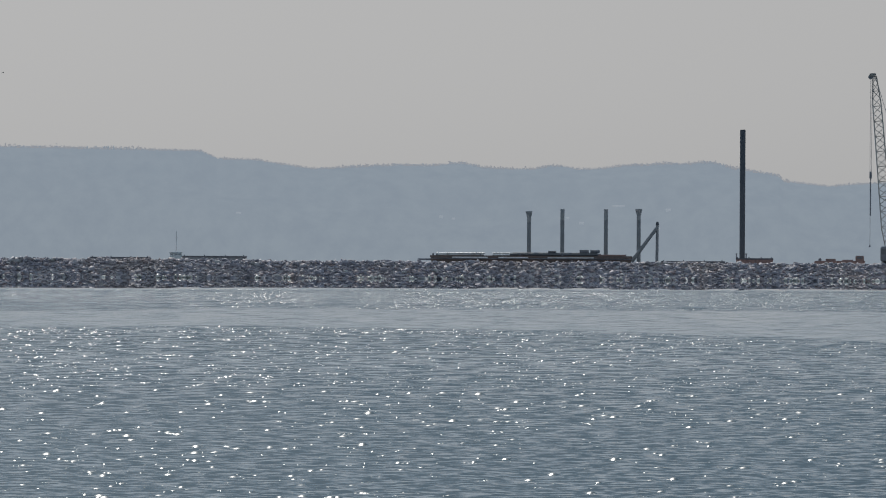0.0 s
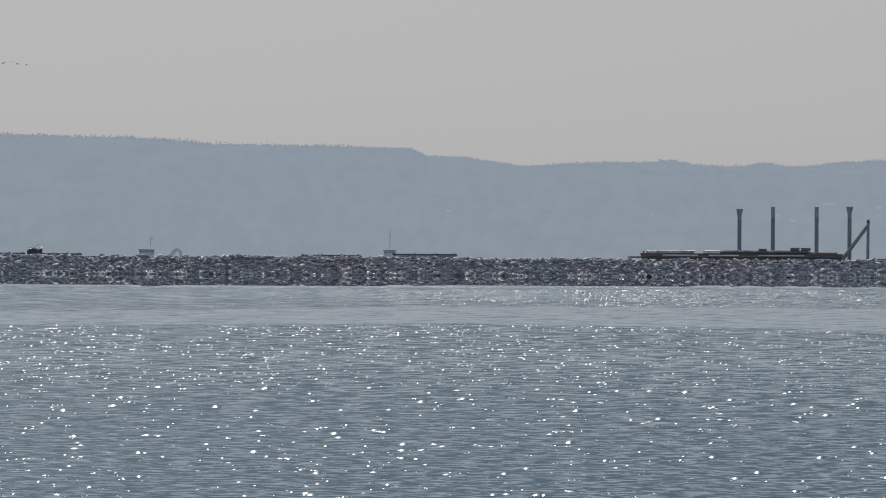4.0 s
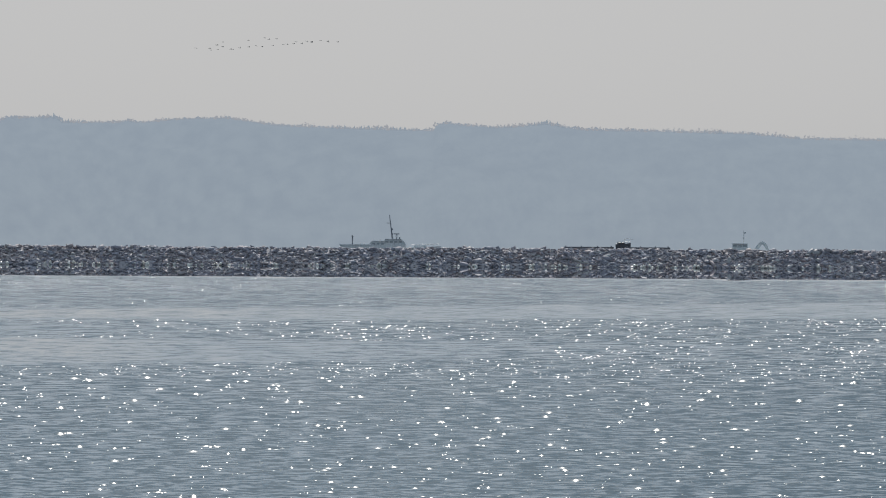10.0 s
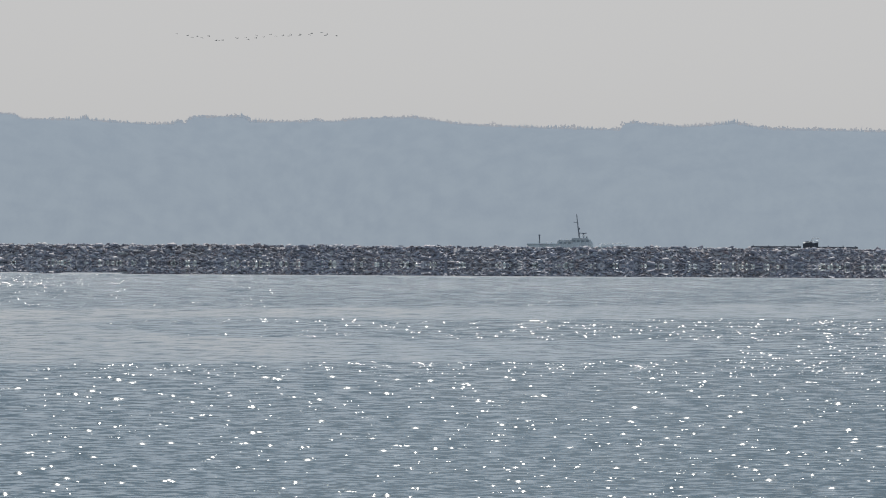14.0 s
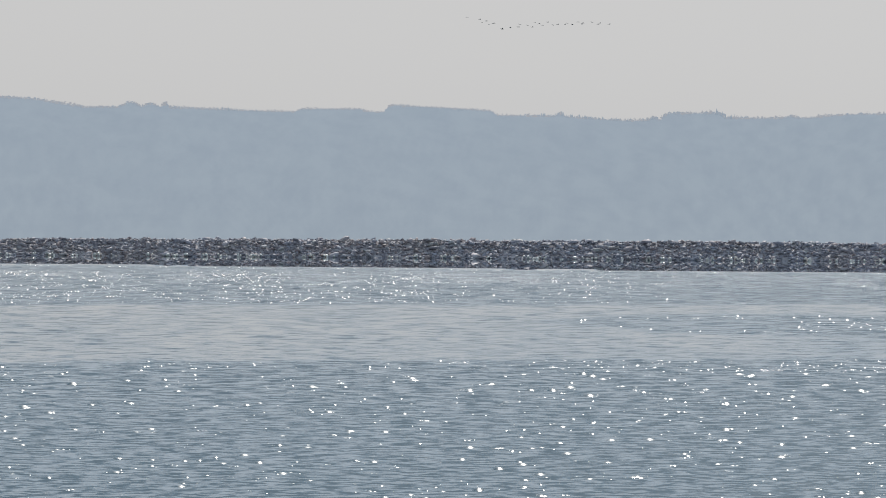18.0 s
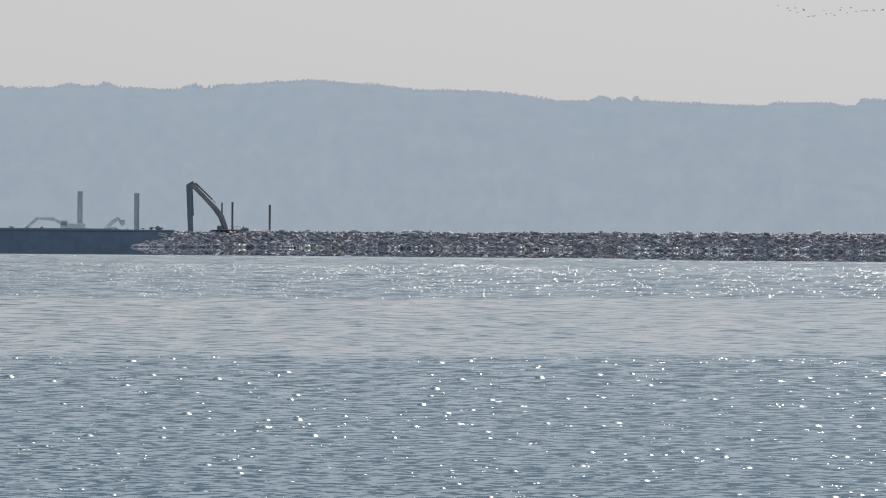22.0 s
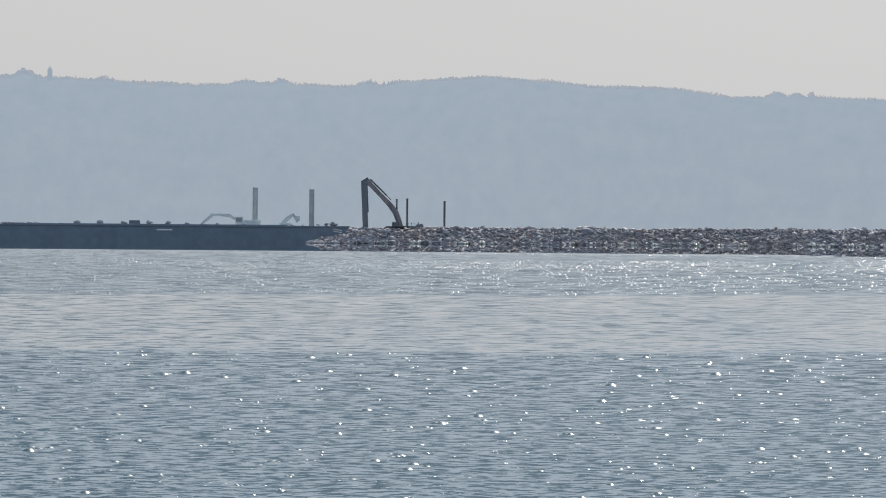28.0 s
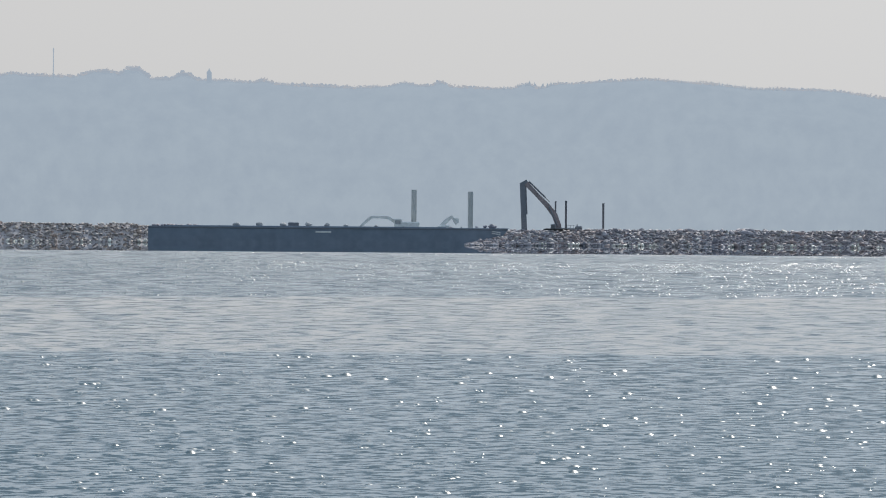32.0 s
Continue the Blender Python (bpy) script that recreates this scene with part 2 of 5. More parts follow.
# pale stone, whitened further to paint sun glints along the waterline
PALE_ROCK = paint("glint_pale_stone", (0.86, 0.81, 0.75), 0.3, 0.0, (0.4, 0.38, 0.35), 0.5, by="island")
STEEL = paint("dark_pile_steel", (0.085, 0.097, 0.118), 0.55, 0.0, (0.1, 0.105, 0.115), 0.5)
PALE_STEEL = paint("galvanised_steel", (0.34, 0.36, 0.38), 0.5, 0.2)
CRANE_GREY = paint("crane_grey_paint", (0.36, 0.355, 0.34), 0.5, 0.1, by="object")
HULL_DARK = paint("dark_blue_hull_paint", (0.225, 0.28, 0.36), 0.5, 0.0, (0.175, 0.205, 0.255), 0.3, 0.8, 0.05, mottle=0.35)
HULL_RED = paint("red_brown_hull_paint", (0.27, 0.18, 0.165), 0.6, 0.0, (0.12, 0.08, 0.06), 0.6, 3.0)
HULL_BROWN = paint("rusty_hull_steel", (0.15, 0.12, 0.11), 0.65, 0.0, (0.19, 0.13, 0.10), 0.6, 3.0)
BLOCK_STONE = paint("hazy_grey_block_stone", (0.46, 0.47, 0.485), 0.9, 0.0, (0.28, 0.27, 0.26), 0.4)
MARK_WHITE = paint("fresh_white_marking_paint", (0.88, 0.88, 0.87), 0.5, 0.0, (0.6, 0.6, 0.58), 0.2)
BOAT_WHITE = paint("boat_white_paint", (0.82, 0.82, 0.82), 0.4, 0.0, (0.4, 0.38, 0.34), 0.3)
BOAT_GREY = paint("boat_grey_paint", (0.7, 0.71, 0.72), 0.5, 0.0)
PALE_GLASS = paint("hazy_cabin_glass", (0.34, 0.37, 0.40), 0.12, 0.0, (0.2, 0.2, 0.2), 0.1, 6.0, 0.0)
GLASS = paint("dark_cabin_glass", (0.13, 0.15, 0.17), 0.08, 0.0, (0.03, 0.03, 0.03), 0.1, 6.0, 0.0)
PIPE = paint("bare_steel_pipe", (0.68, 0.69, 0.69), 0.35, 0.3, (0.26, 0.2, 0.16), 0.4, by="object")
DARK_PILE = paint("dark_stacked_pile_steel", (0.12, 0.13, 0.145), 0.3, 0.2, (0.14, 0.12, 0.11), 0.4, by="object")
HAZY_STEEL = paint("weathered_pile_steel", (0.23, 0.255, 0.28), 0.5, 0.1, (0.19, 0.19, 0.19), 0.5, 2.0, mottle=0.5)
MOORING_STEEL = paint("pale_mooring_pile_paint", (0.5, 0.52, 0.53), 0.55, 0.0, (0.34, 0.35, 0.35), 0.4, 1.2, 0.05, mottle=0.3)
BOOM_RED = paint("faded_red_boom_paint", (0.3, 0.255, 0.265), 0.5, 0.0, (0.12, 0.09, 0.08), 0.5)
MACHINE_DARK = paint("dark_machine_steel", (0.18, 0.2, 0.235), 0.5, 0.1, (0.2, 0.2, 0.21), 0.4)
MACHINE_GREY = paint("weathered_grey_machine_paint", (0.76, 0.78, 0.79), 0.6, 0.0, (0.6, 0.6, 0.6), 0.4, 2.0, mottle=0.5)
RUBBER = paint("black_track_rubber", (0.03, 0.03, 0.03), 0.8, 0.0, (0.08, 0.07, 0.06), 0.5)
BOAT_DARK = paint("dark_boat_paint", (0.062, 0.07, 0.088), 0.5, 0.0, (0.05, 0.05, 0.04), 0.4)
FEATHER = paint("dark_feathers", (0.27, 0.265, 0.26), 0.8)
# twigs carry a paler emission, haze painted over bare wood
TWIGS = haze_glow_material("painted_haze_bare_twigs", (0.16, 0.135, 0.125), (0.33, 0.362, 0.41), 0.84)
# house walls, roofs and panes glow too: their haze is emission, not lamplight
PLASTER = haze_glow_material("painted_haze_white_plaster", (0.7, 0.7, 0.7), (0.34, 0.39, 0.445), 0.75)
ROOF = haze_glow_material("painted_haze_pale_roof", (0.55, 0.55, 0.56), (0.33, 0.38, 0.435), 0.78)
FAR_GLASS = haze_glow_material("painted_haze_windows", (0.2, 0.21, 0.22), (0.30, 0.355, 0.415), 0.8)
# russet leaf colour under a warmer painted haze glow
RUSSET = haze_glow_material("painted_haze_russet_crowns", (0.17, 0.135, 0.115), (0.345, 0.362, 0.396), 0.84)
# tower and mast take their haze from emission as well
TOWER_STONE = haze_glow_material("painted_haze_stone", (0.2, 0.19, 0.18), (0.285, 0.342, 0.41), 0.82)


# ---- helpers for shapes ----
def spot(s, d=1000.0, z=0.0):
    """The pose of a thing at s and d, its x to the right along the circle, its y away from the camera."""
    a = s / 1000.0
    return pose(d * math.sin(a), d * math.cos(a), z, 0, 0, -math.degrees(a))


def thing(name, m, label, category, group="", kind=""):
    ob = new(name)
    ob.empty_display_size = 0.5
    ob.matrix_basis = m
    return tagged(ob, label, category, group, kind)


def part(name, bm, material, parent, label="", smooth=False):
    me = bpy.data.meshes.new(name)
    bmesh.ops.recalc_face_normals(bm, faces=bm.faces)
    bm.to_mesh(me)
    bm.free()
    me.materials.append(material)
    if smooth:
        me.shade_smooth()
    ob = new(name, me)
    ob.parent = parent
    return tagged(ob, label)


def box(x0, x1, y0, y1, z0, z1, bevel=0.03, bm=None, tilt=0.0):
    """A block with rounded edges; tilt leans its top along x."""
    fresh = bmesh.new()
    bmesh.ops.create_cube(fresh, size=1.0)
    for v in fresh.verts:
        v.co = Vector((x0 + (v.co.x + 0.5) * (x1 - x0) + (tilt if v.co.z > 0 else 0), y0 + (v.co.y + 0.5) * (y1 - y0), z0 + (v.co.z + 0.5) * (z1 - z0)))
    if bevel:
        bmesh.ops.bevel(fresh, geom=fresh.edges[:], offset=bevel, segments=1, affect="EDGES")
    return merge(bm, fresh)


def merge(bm, fresh):
    if bm is None:
        return fresh
    me = bpy.data.meshes.new("piece")
    fresh.to_mesh(me)
    bm.from_mesh(me)
    fresh.free()
    bpy.data.meshes.remove(me)
    return bm


def tube(a, b, r0, r1=None, sides=8, bm=None):
    a, b = Vector(a), Vector(b)
    fresh = bmesh.new()
    way = b - a
    bmesh.ops.create_cone(fresh, cap_ends=True, segments=sides, radius1=r0, radius2=r0 if r1 is None else r1, depth=way.length)
    turn = way.to_track_quat("Z", "Y").to_matrix().to_4x4()
    bmesh.ops.transform(fresh, matrix=Matrix.Translation((a + b) / 2) @ turn, verts=fresh.verts)
    return merge(bm, fresh)


def beam(points, widths, y0, y1, bevel=0.03):
    """A plate girder in the x-z plane along points, of those heights, from y0 to y1."""
    bm = bmesh.new()
    pts = [Vector((x, 0, z)) for x, z in points]
    rings = []
    for i, q in enumerate(pts):
        way = (pts[min(i + 1, len(pts) - 1)] - pts[max(i - 1, 0)]).normalized()
        side = Vector((-way.z, 0, way.x)) * widths[i] / 2
        rings.append([bm.verts.new((w.x, y, w.z)) for w, y in ((q + side, y0), (q + side, y1), (q - side, y1), (q - side, y0))])
    for a, b in zip(rings, rings[1:]):
        for i in range(4):
            bm.faces.new((a[i], a[(i + 1) % 4], b[(i + 1) % 4], b[i]))
    bm.faces.new(rings[0])
    bm.faces.new(rings[-1][::-1])
    if bevel:
        bmesh.ops.bevel(bm, geom=bm.edges[:], offset=bevel, segments=1, affect="EDGES")
    return bm


def prism(outline, y0, y1, bevel=0.03):
    """An outline in the x-z plane, from y0 to y1."""
    bm = bmesh.new()
    a = [bm.verts.new((x, y0, z)) for x, z in outline]
    b = [bm.verts.new((x, y1, z)) for x, z in outline]
    bm.faces.new(a)
    bm.faces.new(b[::-1])
    for i in range(len(a)):
        j = (i + 1) % len(a)
        bm.faces.new((a[i], b[i], b[j], a[j]))
    bmesh.ops.recalc_face_normals(bm, faces=bm.faces)
    bmesh.ops.bevel(bm, geom=bm.edges[:], offset=bevel, segments=1, affect="EDGES")
    return bm


def hull(x0, x1, width, z0, z1, rake0, rake1, sheer=0.0, bow=0.0, bevel=0.05):
    """A flat-bottomed hull; its ends rake in below, bow narrows the x1 end in plan."""
    bm = bmesh.new()
    n = 12
    rows_ = []
    for i in range(n + 1):
        f = i / n
        x = x0 + (x1 - x0) * f
        narrow = 1.0 - bow * max(0.0, (f - 0.6) / 0.4) ** 2
        top = z1 + sheer * f ** 3
        xb = x + rake0 * (1 - f) ** 4 - rake1 * f ** 4
        h = width / 2 * narrow
        rows_.append([bm.verts.new(c) for c in ((xb, -h * 0.92, z0), (x, -h, top), (x, h, top), (xb, h * 0.92, z0))])
    for a, b in zip(rows_, rows_[1:]):
        for i in range(4):
            bm.faces.new((a[i], a[(i + 1) % 4], b[(i + 1) % 4], b[i]))
    bm.faces.new(rows_[0])
    bm.faces.new(rows_[-1][::-1])
    return bm


# ---- the lake ----
def slick_edges(s):
    """The distances between which the water lies smooth: a far slick and a near one."""
    out = np.interp(s, (-280, -158, -58, 0, 46, 112, 170), (256, 266, 288, 303, 311, 344, 380))
    mid = np.interp(s, (-60, -20, 0, 46, 112, 160, 200, 232, 255, 280), (190, 240, 244, 246, 260, 270, 262, 255, 240, 226))
    near0 = np.interp(s, (-60, -20, 0, 60), (250, 204, 199, 197))
    near1 = np.interp(s, (-279, -158, -41, 0, 60), (140, 140, 149, 153, 161))
    return out, mid, near0, near1


def wind(s):
    return float(np.interp(s, (-280, -90, 20, 80, 210), (0.76, 0.87, 1.1, 1.27, 1.32)))


def shelter_edge(s):
    """The distance past which the breakwater keeps the wind off the water."""
    return float(np.interp(s, (-280, -150, -50, 40, 120, 200, 280), (655, 640, 600, 577, 577, 622, 635)))


def roughness_at(s, d):
    """How rough the water is: 0 a mirror, 1 the wind's ripples."""
    row = 32000.0 / d
    w = 6 * noise.noise((s * 0.03, 0, 1.7)) + 3 * noise.noise((s * 0.11, d * 0.02, 4.2))
    gust = noise.noise((s * 0.045, row * 0.022, 8.1)) + 0.6 * noise.noise((s * 0.14, row * 0.07, 2.6))
    out, mid, near0, near1 = slick_edges(s)
    k = d / 300.0

    def inside(a, b, soft):
        return max(0.0, min(1.0, (d + w * k - b) / soft)) * max(0.0, min(1.0, (a - d - w * k) / soft))
    soft = float(np.interp(s, (-100, -40, 30), (7, 16, 7))) * k
    far = inside(out, mid, soft)
    near = inside(near0, near1, 5 * k) * float(np.interp(s, (20, 120), (1.0, 0.35)))
    tongue = inside(mid + 6 * k, near0 - 6 * k, 16 * k) * float(np.interp(s, (-75, -35, 15, 60), (1.0, 0.85, 0.35, 0.0)))
    smooth = max(far, near, tongue)
    r = wind(s) * (1.0 - 0.89 * smooth) * (1.0 + 0.22 * gust)
    chop = float(np.interp(s, (-280, -190, -100, 110), (1.9, 1.5, 1.1, 0.95))) * (1.0 - 0.64 * smooth) * (1.0 + 0.35 * gust)
    shelter = shelter_edge(s)
    lee = max(0.0, min(1.0, (d + 2.5 * w + 9 * noise.noise((s * 0.33, row * 0.4, 6.4)) - shelter) / 26))
    r *= 1.0 - 0.7 * float(np.interp(row, (50, 56, 66), (1, 1, 0))) * float(np.interp(s, (-150, -90), (1, 0)))
    r *= 1.0 + float(np.interp(row, (95, 135, 260, 330), (0, 0.17, 0.13, 0.03))) * float(np.interp(s, (0, 60, 150, 230), (0, 1, 1, 0.6))) + float(np.interp(row, (46, 110, 120), (0.16, 0.16, 0))) * float(np.interp(s, (0, 50, 130, 180), (0, 1, 0.7, 0)))  # the wind freshens off shore
    if d > 385:
        r *= float(np.interp(d, (385, 640), (1.0, 0.86)))
    return r * (1 - lee), chop * (1 - lee)


def build_water():
    front = np.linspace(-0.40, 0.40, 400)
    rest = np.linspace(0.40, 2 * math.pi - 0.40, 40)[1:-1]
    angles = np.concatenate((front, rest))
    far = 32000.0 / np.linspace(480, 30, 190)
    dist = np.concatenate(((2.0, 20.0, 45.0), far[far > 60], (1120, 1300, 1700, 2300, 3000, 3700, 4400, 4950)))
    verts, values, chops, offs = [(0, 0, 0)], [1.0], [1.0], [0.0, 0.0, 0.0]
    for a in angles:
        for d in dist:
            verts.append((d * math.sin(a), d * math.cos(a), 0))
            rough, chop = roughness_at(a * 1000, d) if abs(a) <= 0.4 and 45 < d < 1100 else (0.6, 0.6)
            values.append(rough)
            chops.append(chop)
            offs += [a * 130.0, d, 0.0]
    n, k = len(angles), len(dist)
    faces = []
    for i in range(n):
        j = (i + 1) % n
        faces.append((0, 1 + j * k, 1 + i * k))
        for q in range(k - 1):
            faces.append((1 + i * k + q, 1 + j * k + q, 1 + j * k + q + 1, 1 + i * k + q + 1))
    me = bpy.data.meshes.new("water")
    me.from_pydata(verts, [], faces)
    me.attributes.new("rough_water", "FLOAT", "POINT").data.foreach_set("value", values)
    me.attributes.new("from_shore", "FLOAT_VECTOR", "POINT").data.foreach_set("vector", offs)
    me.attributes.new("chop", "FLOAT", "POINT").data.foreach_set("value", chops)
    me.materials.append(WATER)
    bm = bmesh.new()
    bm.from_mesh(me)
    bmesh.ops.recalc_face_normals(bm, faces=bm.faces)
    bm.to_mesh(me)
    bm.free()
    if me.polygons[0].normal.z < 0:
        me.flip_normals()
    return tagged(new("water", me), "blue-grey lake water, rippled, with smooth pale slicks", "water", kind="structure")


water = build_water()


def crest_shape(sides, rings):
    """A small round swell of unit half width and unit height."""
    v, f = [(0.0, 0.0, 1.0)], []
    for r, z in rings:
        v += [(r * math.cos(2 * math.pi * i / sides), r * math.sin(2 * math.pi * i / sides), z) for i in range(sides)]
    for i in range(sides):
        j = (i + 1) % sides
        f.append((0, 1 + i, 1 + j))
        for k in range(len(rings) - 1):
            a, b = 1 + k * sides, 1 + (k + 1) * sides
            f += [(a + i, b + i, b + j), (a + i, b + j, a + j)]
    return np.array(v), np.array(f)


def big_mesh(name, v, f, material, smooth):
    me = bpy.data.meshes.new(name)
    me.vertices.add(len(v))
    me.vertices.foreach_set("co", np.asarray(v, dtype=np.float32).ravel())
    me.loops.add(len(f) * 3)
    me.loops.foreach_set("vertex_index", np.asarray(f, dtype=np.int32).ravel())
    me.polygons.add(len(f))
    me.polygons.foreach_set("loop_start", np.arange(0, len(f) * 3, 3, dtype=np.int32))
    me.update(calc_edges=True)
    me.materials.append(material)
    if smooth:
        me.shade_smooth()
    return me


WAVES = []


def build_ripples(phases=5):
    """Small swells, in bands by distance; each band in several lots that rise and sink in turn."""
    rng = np.random.default_rng(5)
    for row0, row1, each, size in ((46, 76, 17000, 0.074), (76, 130, 7200, 0.09), (125, 230, 4400, 0.185), (230, 490, 3500, 0.32)):
        dv, df = crest_shape(6, ((1.0, 0.0),)) if row0 < 100 else crest_shape(8, ((0.55, 0.75), (1.0, 0.0)))
        for g in range(phases):
            vs, fs, n = [], [], 0
            left, bulk = 0, 1.0
            while n < each:
                if left > 0:  # on along the same crest
                    left -= 1
                    s += heading * (rng.uniform(0.12, 0.85) if row0 > 100 else rng.uniform(0.25, 1.1))
                    d *= 1.0 + rng.normal(0, 0.0016)
                else:
                    d = 32000.0 / rng.uniform(row0, row1)
                    s = rng.uniform(-370, 370)
                    left = int(rng.exponential(2.1 if row0 > 100 else 1.6 if row0 > 70 else 0.7))
                    heading = rng.choice((-1, 1))
                    bulk = math.exp(rng.normal(0, 0.62))
                    if noise.noise((s * 0.05, 32000.0 / d * (0.11 if row0 < 100 else 0.04), 5.5 + g)) + rng.normal(0, 0.35) < -0.12:  # they come in flocks
                        left = 0
                        continue
                r = roughness_at(s, d)[0] / wind(s)
                if row0 < 50 and n % 15 == 0:  # a bright seam where the wind first touches down
                    d = shelter_edge(s) + 6 * noise.noise((s * 0.05, 3.3, 0)) + rng.normal(2, 3)
                elif r < 0.56 or 32000.0 / d < max(32000.0 / shelter_edge(s) + 3.5, np.interp(s, (-170, -110, -60), (62, 58, 46))) or rng.random() > (np.interp(s, (-290, -150, -60, 0, 80, 140, 190, 370), (1.0, 0.9, 0.6, 0.37, 0.36, 0.52, 0.8, 1.0)) if row0 < 100 else np.interp(s, (-130, 0, 80, 190), (0.5, 0.56, 0.6, 0.64))):
                    left = 0
                    continue
                a = s / 1000.0
                w = d * 0.00085 * size * (0.8 if row0 < 100 else 0.72) * min(6.2 if row0 > 200 else 4.0, bulk * math.exp(rng.normal(0, 0.62)))
                if row0 < 100:
                    w *= np.interp(s, (-200, -80, 0, 110, 170), (1.4, 1.25, 0.93, 0.9, 1.3))
                l = w * (rng.uniform(0.65, 1.05) if row0 < 100 else rng.uniform(0.9, 1.7))
                h = l * math.tan(radians(rng.uniform(18, 37) if row0 < 100 else rng.uniform(8.5, 14.5)))
                q = dv * np.array((w, l, h))
                x = d * math.sin(a) + q[:, 0] * math.cos(a) + q[:, 1] * math.sin(a)
                y = d * math.cos(a) - q[:, 0] * math.sin(a) + q[:, 1] * math.cos(a)
                fs.append(df + n * len(dv))
                vs.append(np.stack((x, y, q[:, 2]), 1))
                n += 1
            me = big_mesh("ripples", np.concatenate(vs), np.concatenate(fs), RIPPLE, True)
            ob = tagged(new("ripples", me), "small glittering ripples on the lake water", "ripples", kind="stuff")
            WAVES.append((ob, row0, g / phases, 32000.0 / (row0 + row1) * 2 * (0.00036 if row0 < 100 else 0.0002) * size))


build_ripples()


# ---- the far shore: wooded hills under haze ----
RIDGE = ((-330, 262), (-266, 262), (-252, 259), (-240, 257), (-228, 250), (-217, 246), (-205, 251), (-192, 247), (-184, 248), (-176, 258),
         (-165, 265), (-153, 257), (-146, 249), (-132, 247), (-122, 232), (-105, 232), (-89, 227), (-69, 228), (-48, 223), (-38, 222),
         (-26, 215), (-8, 221), (6, 222), (13, 229), (21, 230), (29, 218), (43, 213), (57, 210), (57.6, 221), (59.5, 224), (62, 220), (65, 218.5), (68, 216), (73, 219.5), (77, 224), (80, 218), (84, 213), (112, 208), (122, 199),
         (157, 194), (160, 181), (167, 178), (177, 163), (192, 171), (212, 165), (226, 165), (240, 176), (252, 167), (259.4, 155), (260, 146), (268, 137), (276, 143), (330, 150))
# stands of taller wood along the ridge: from, to, the heights of their tops at both ends
STANDS = ((-279, -274, 267, 264), (-265.5, -257.0, 271, 274), (-259, -252.8, 273, 281), (-248.5, -244.5, 271, 266), (-234, -230.5, 260, 254),
          (-210, -206, 254, 257), (-203, -199.5, 256, 258), (-188, -184.5, 254, 256), (-182.5, -178, 255, 258), (-115.7, -112, 239, 243),
          (-111.8, -108.4, 239, 238), (-108.2, -106.8, 241, 240), (-84.5, -72, 232, 233), (-68.8, -49, 241, 231), (-38.6, -36.8, 227, 226),
          (-21.8, -20.5, 222, 221), (-19.9, -8.6, 229, 230), (2, 4, 225, 225), (198, 206.5, 172.5, 175.5), (216.5, 223, 171, 171), (229.5, 236, 170.5, 173.5), (242, 250.5, 177, 178.5))
HILLS = 4600.0


def ridge(s):
    """The height of the skyline over the lake, in metres."""
    return EYE + 0.46 * float(np.interp(s, [p[0] for p in RIDGE], [p[1] for p in RIDGE]))


def stand(s):
    """How far a stand of taller wood rises over the ridge, in metres."""
    over = 0.0
    for s0, s1, v0, v1 in STANDS:
        if s0 <= s <= s1:
            ramp = 0.45 * (s1 - s0) if s1 - s0 < 9 else 1.3
            round_off = min(1.0, 0.2 + (s - s0) / ramp, 0.2 + (s1 - s) / ramp)
            over = max(over, (EYE + 0.46 * (v0 + (v1 - v0) * (s - s0) / (s1 - s0)) - ridge(s)) * round_off)
    return over


def hill_height(s, f):
    """The height of the hillside at s, f of the way from the shore to the ridge."""
    d = 3300 + (HILLS - 3300) * f
    z = (ridge(s) - 1.0) * (1 - (1 - f) ** 1.35) * (d / HILLS)
    return z + noise.fractal((s * 0.035, f * 2.5, 0.3), 1.0, 2.0, 4) * 7.0 * math.sin(math.pi * f)


def build_hills():
    cols, lines = 1380, 16
    verts, laid = [], []
    for i in range(cols + 1):
        s = -345 + 690 * i / cols
        a = s / 1000.0
        for j in range(lines + 1):
            f = j / lines
            d = 3300 + (HILLS - 3300) * f
            z = hill_height(s, f) + (stand(s) if j == lines else 0.0)
            if j == 0:
                z = -1.0
            verts.append((d * math.sin(a), d * math.cos(a), z))
            laid.extend((4.6 * s, 130.0 * f, 0.0))
        verts.append(((HILLS + 320) * math.sin(a), (HILLS + 320) * math.cos(a), -1.0))
        laid.extend((4.6 * s, 160.0, 0.0))
    k = lines + 2
    faces = [(i * k + j, (i + 1) * k + j, (i + 1) * k + j + 1, i * k + j + 1) for i in range(cols) for j in range(k - 1)]
    me = bpy.data.meshes.new("hills")
    me.from_pydata(verts, [], faces)
    me.attributes.new("lay", "FLOAT_VECTOR", "POINT").data.foreach_set("vector", laid)
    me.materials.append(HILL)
    me.shade_smooth()
    return tagged(new("backdrop_hills", me), "long wooded hills across the lake, pale blue with painted-in haze", "hills", kind="structure")


hills = build_hills()


def rock_shape(seed, fine=2):
    rnd = random.Random(seed)
    bm = bmesh.new()
    bmesh.ops.create_icosphere(bm, subdivisions=fine, radius=1.0)
    cuts = [(Vector((rnd.gauss(0, 1), rnd.gauss(0, 1), rnd.gauss(0, 1))).normalized(), rnd.uniform(0.4, 0.8)) for _ in range(11)]
    for v in bm.verts:
        for n, h in cuts:
            over = v.co.dot(n) - h
            if over > 0:
                v.co -= n * over
        v.co += Vector([rnd.uniform(-0.05, 0.05) if fine > 1 else rnd.uniform(-0.22, 0.22) for _ in range(3)])
    bm.verts.ensure_lookup_table()
    v = np.array([w.co[:] for w in bm.verts])
    f = np.array([[w.index for w in q.verts] for q in bm.faces])
    bm.free()
    return v, f


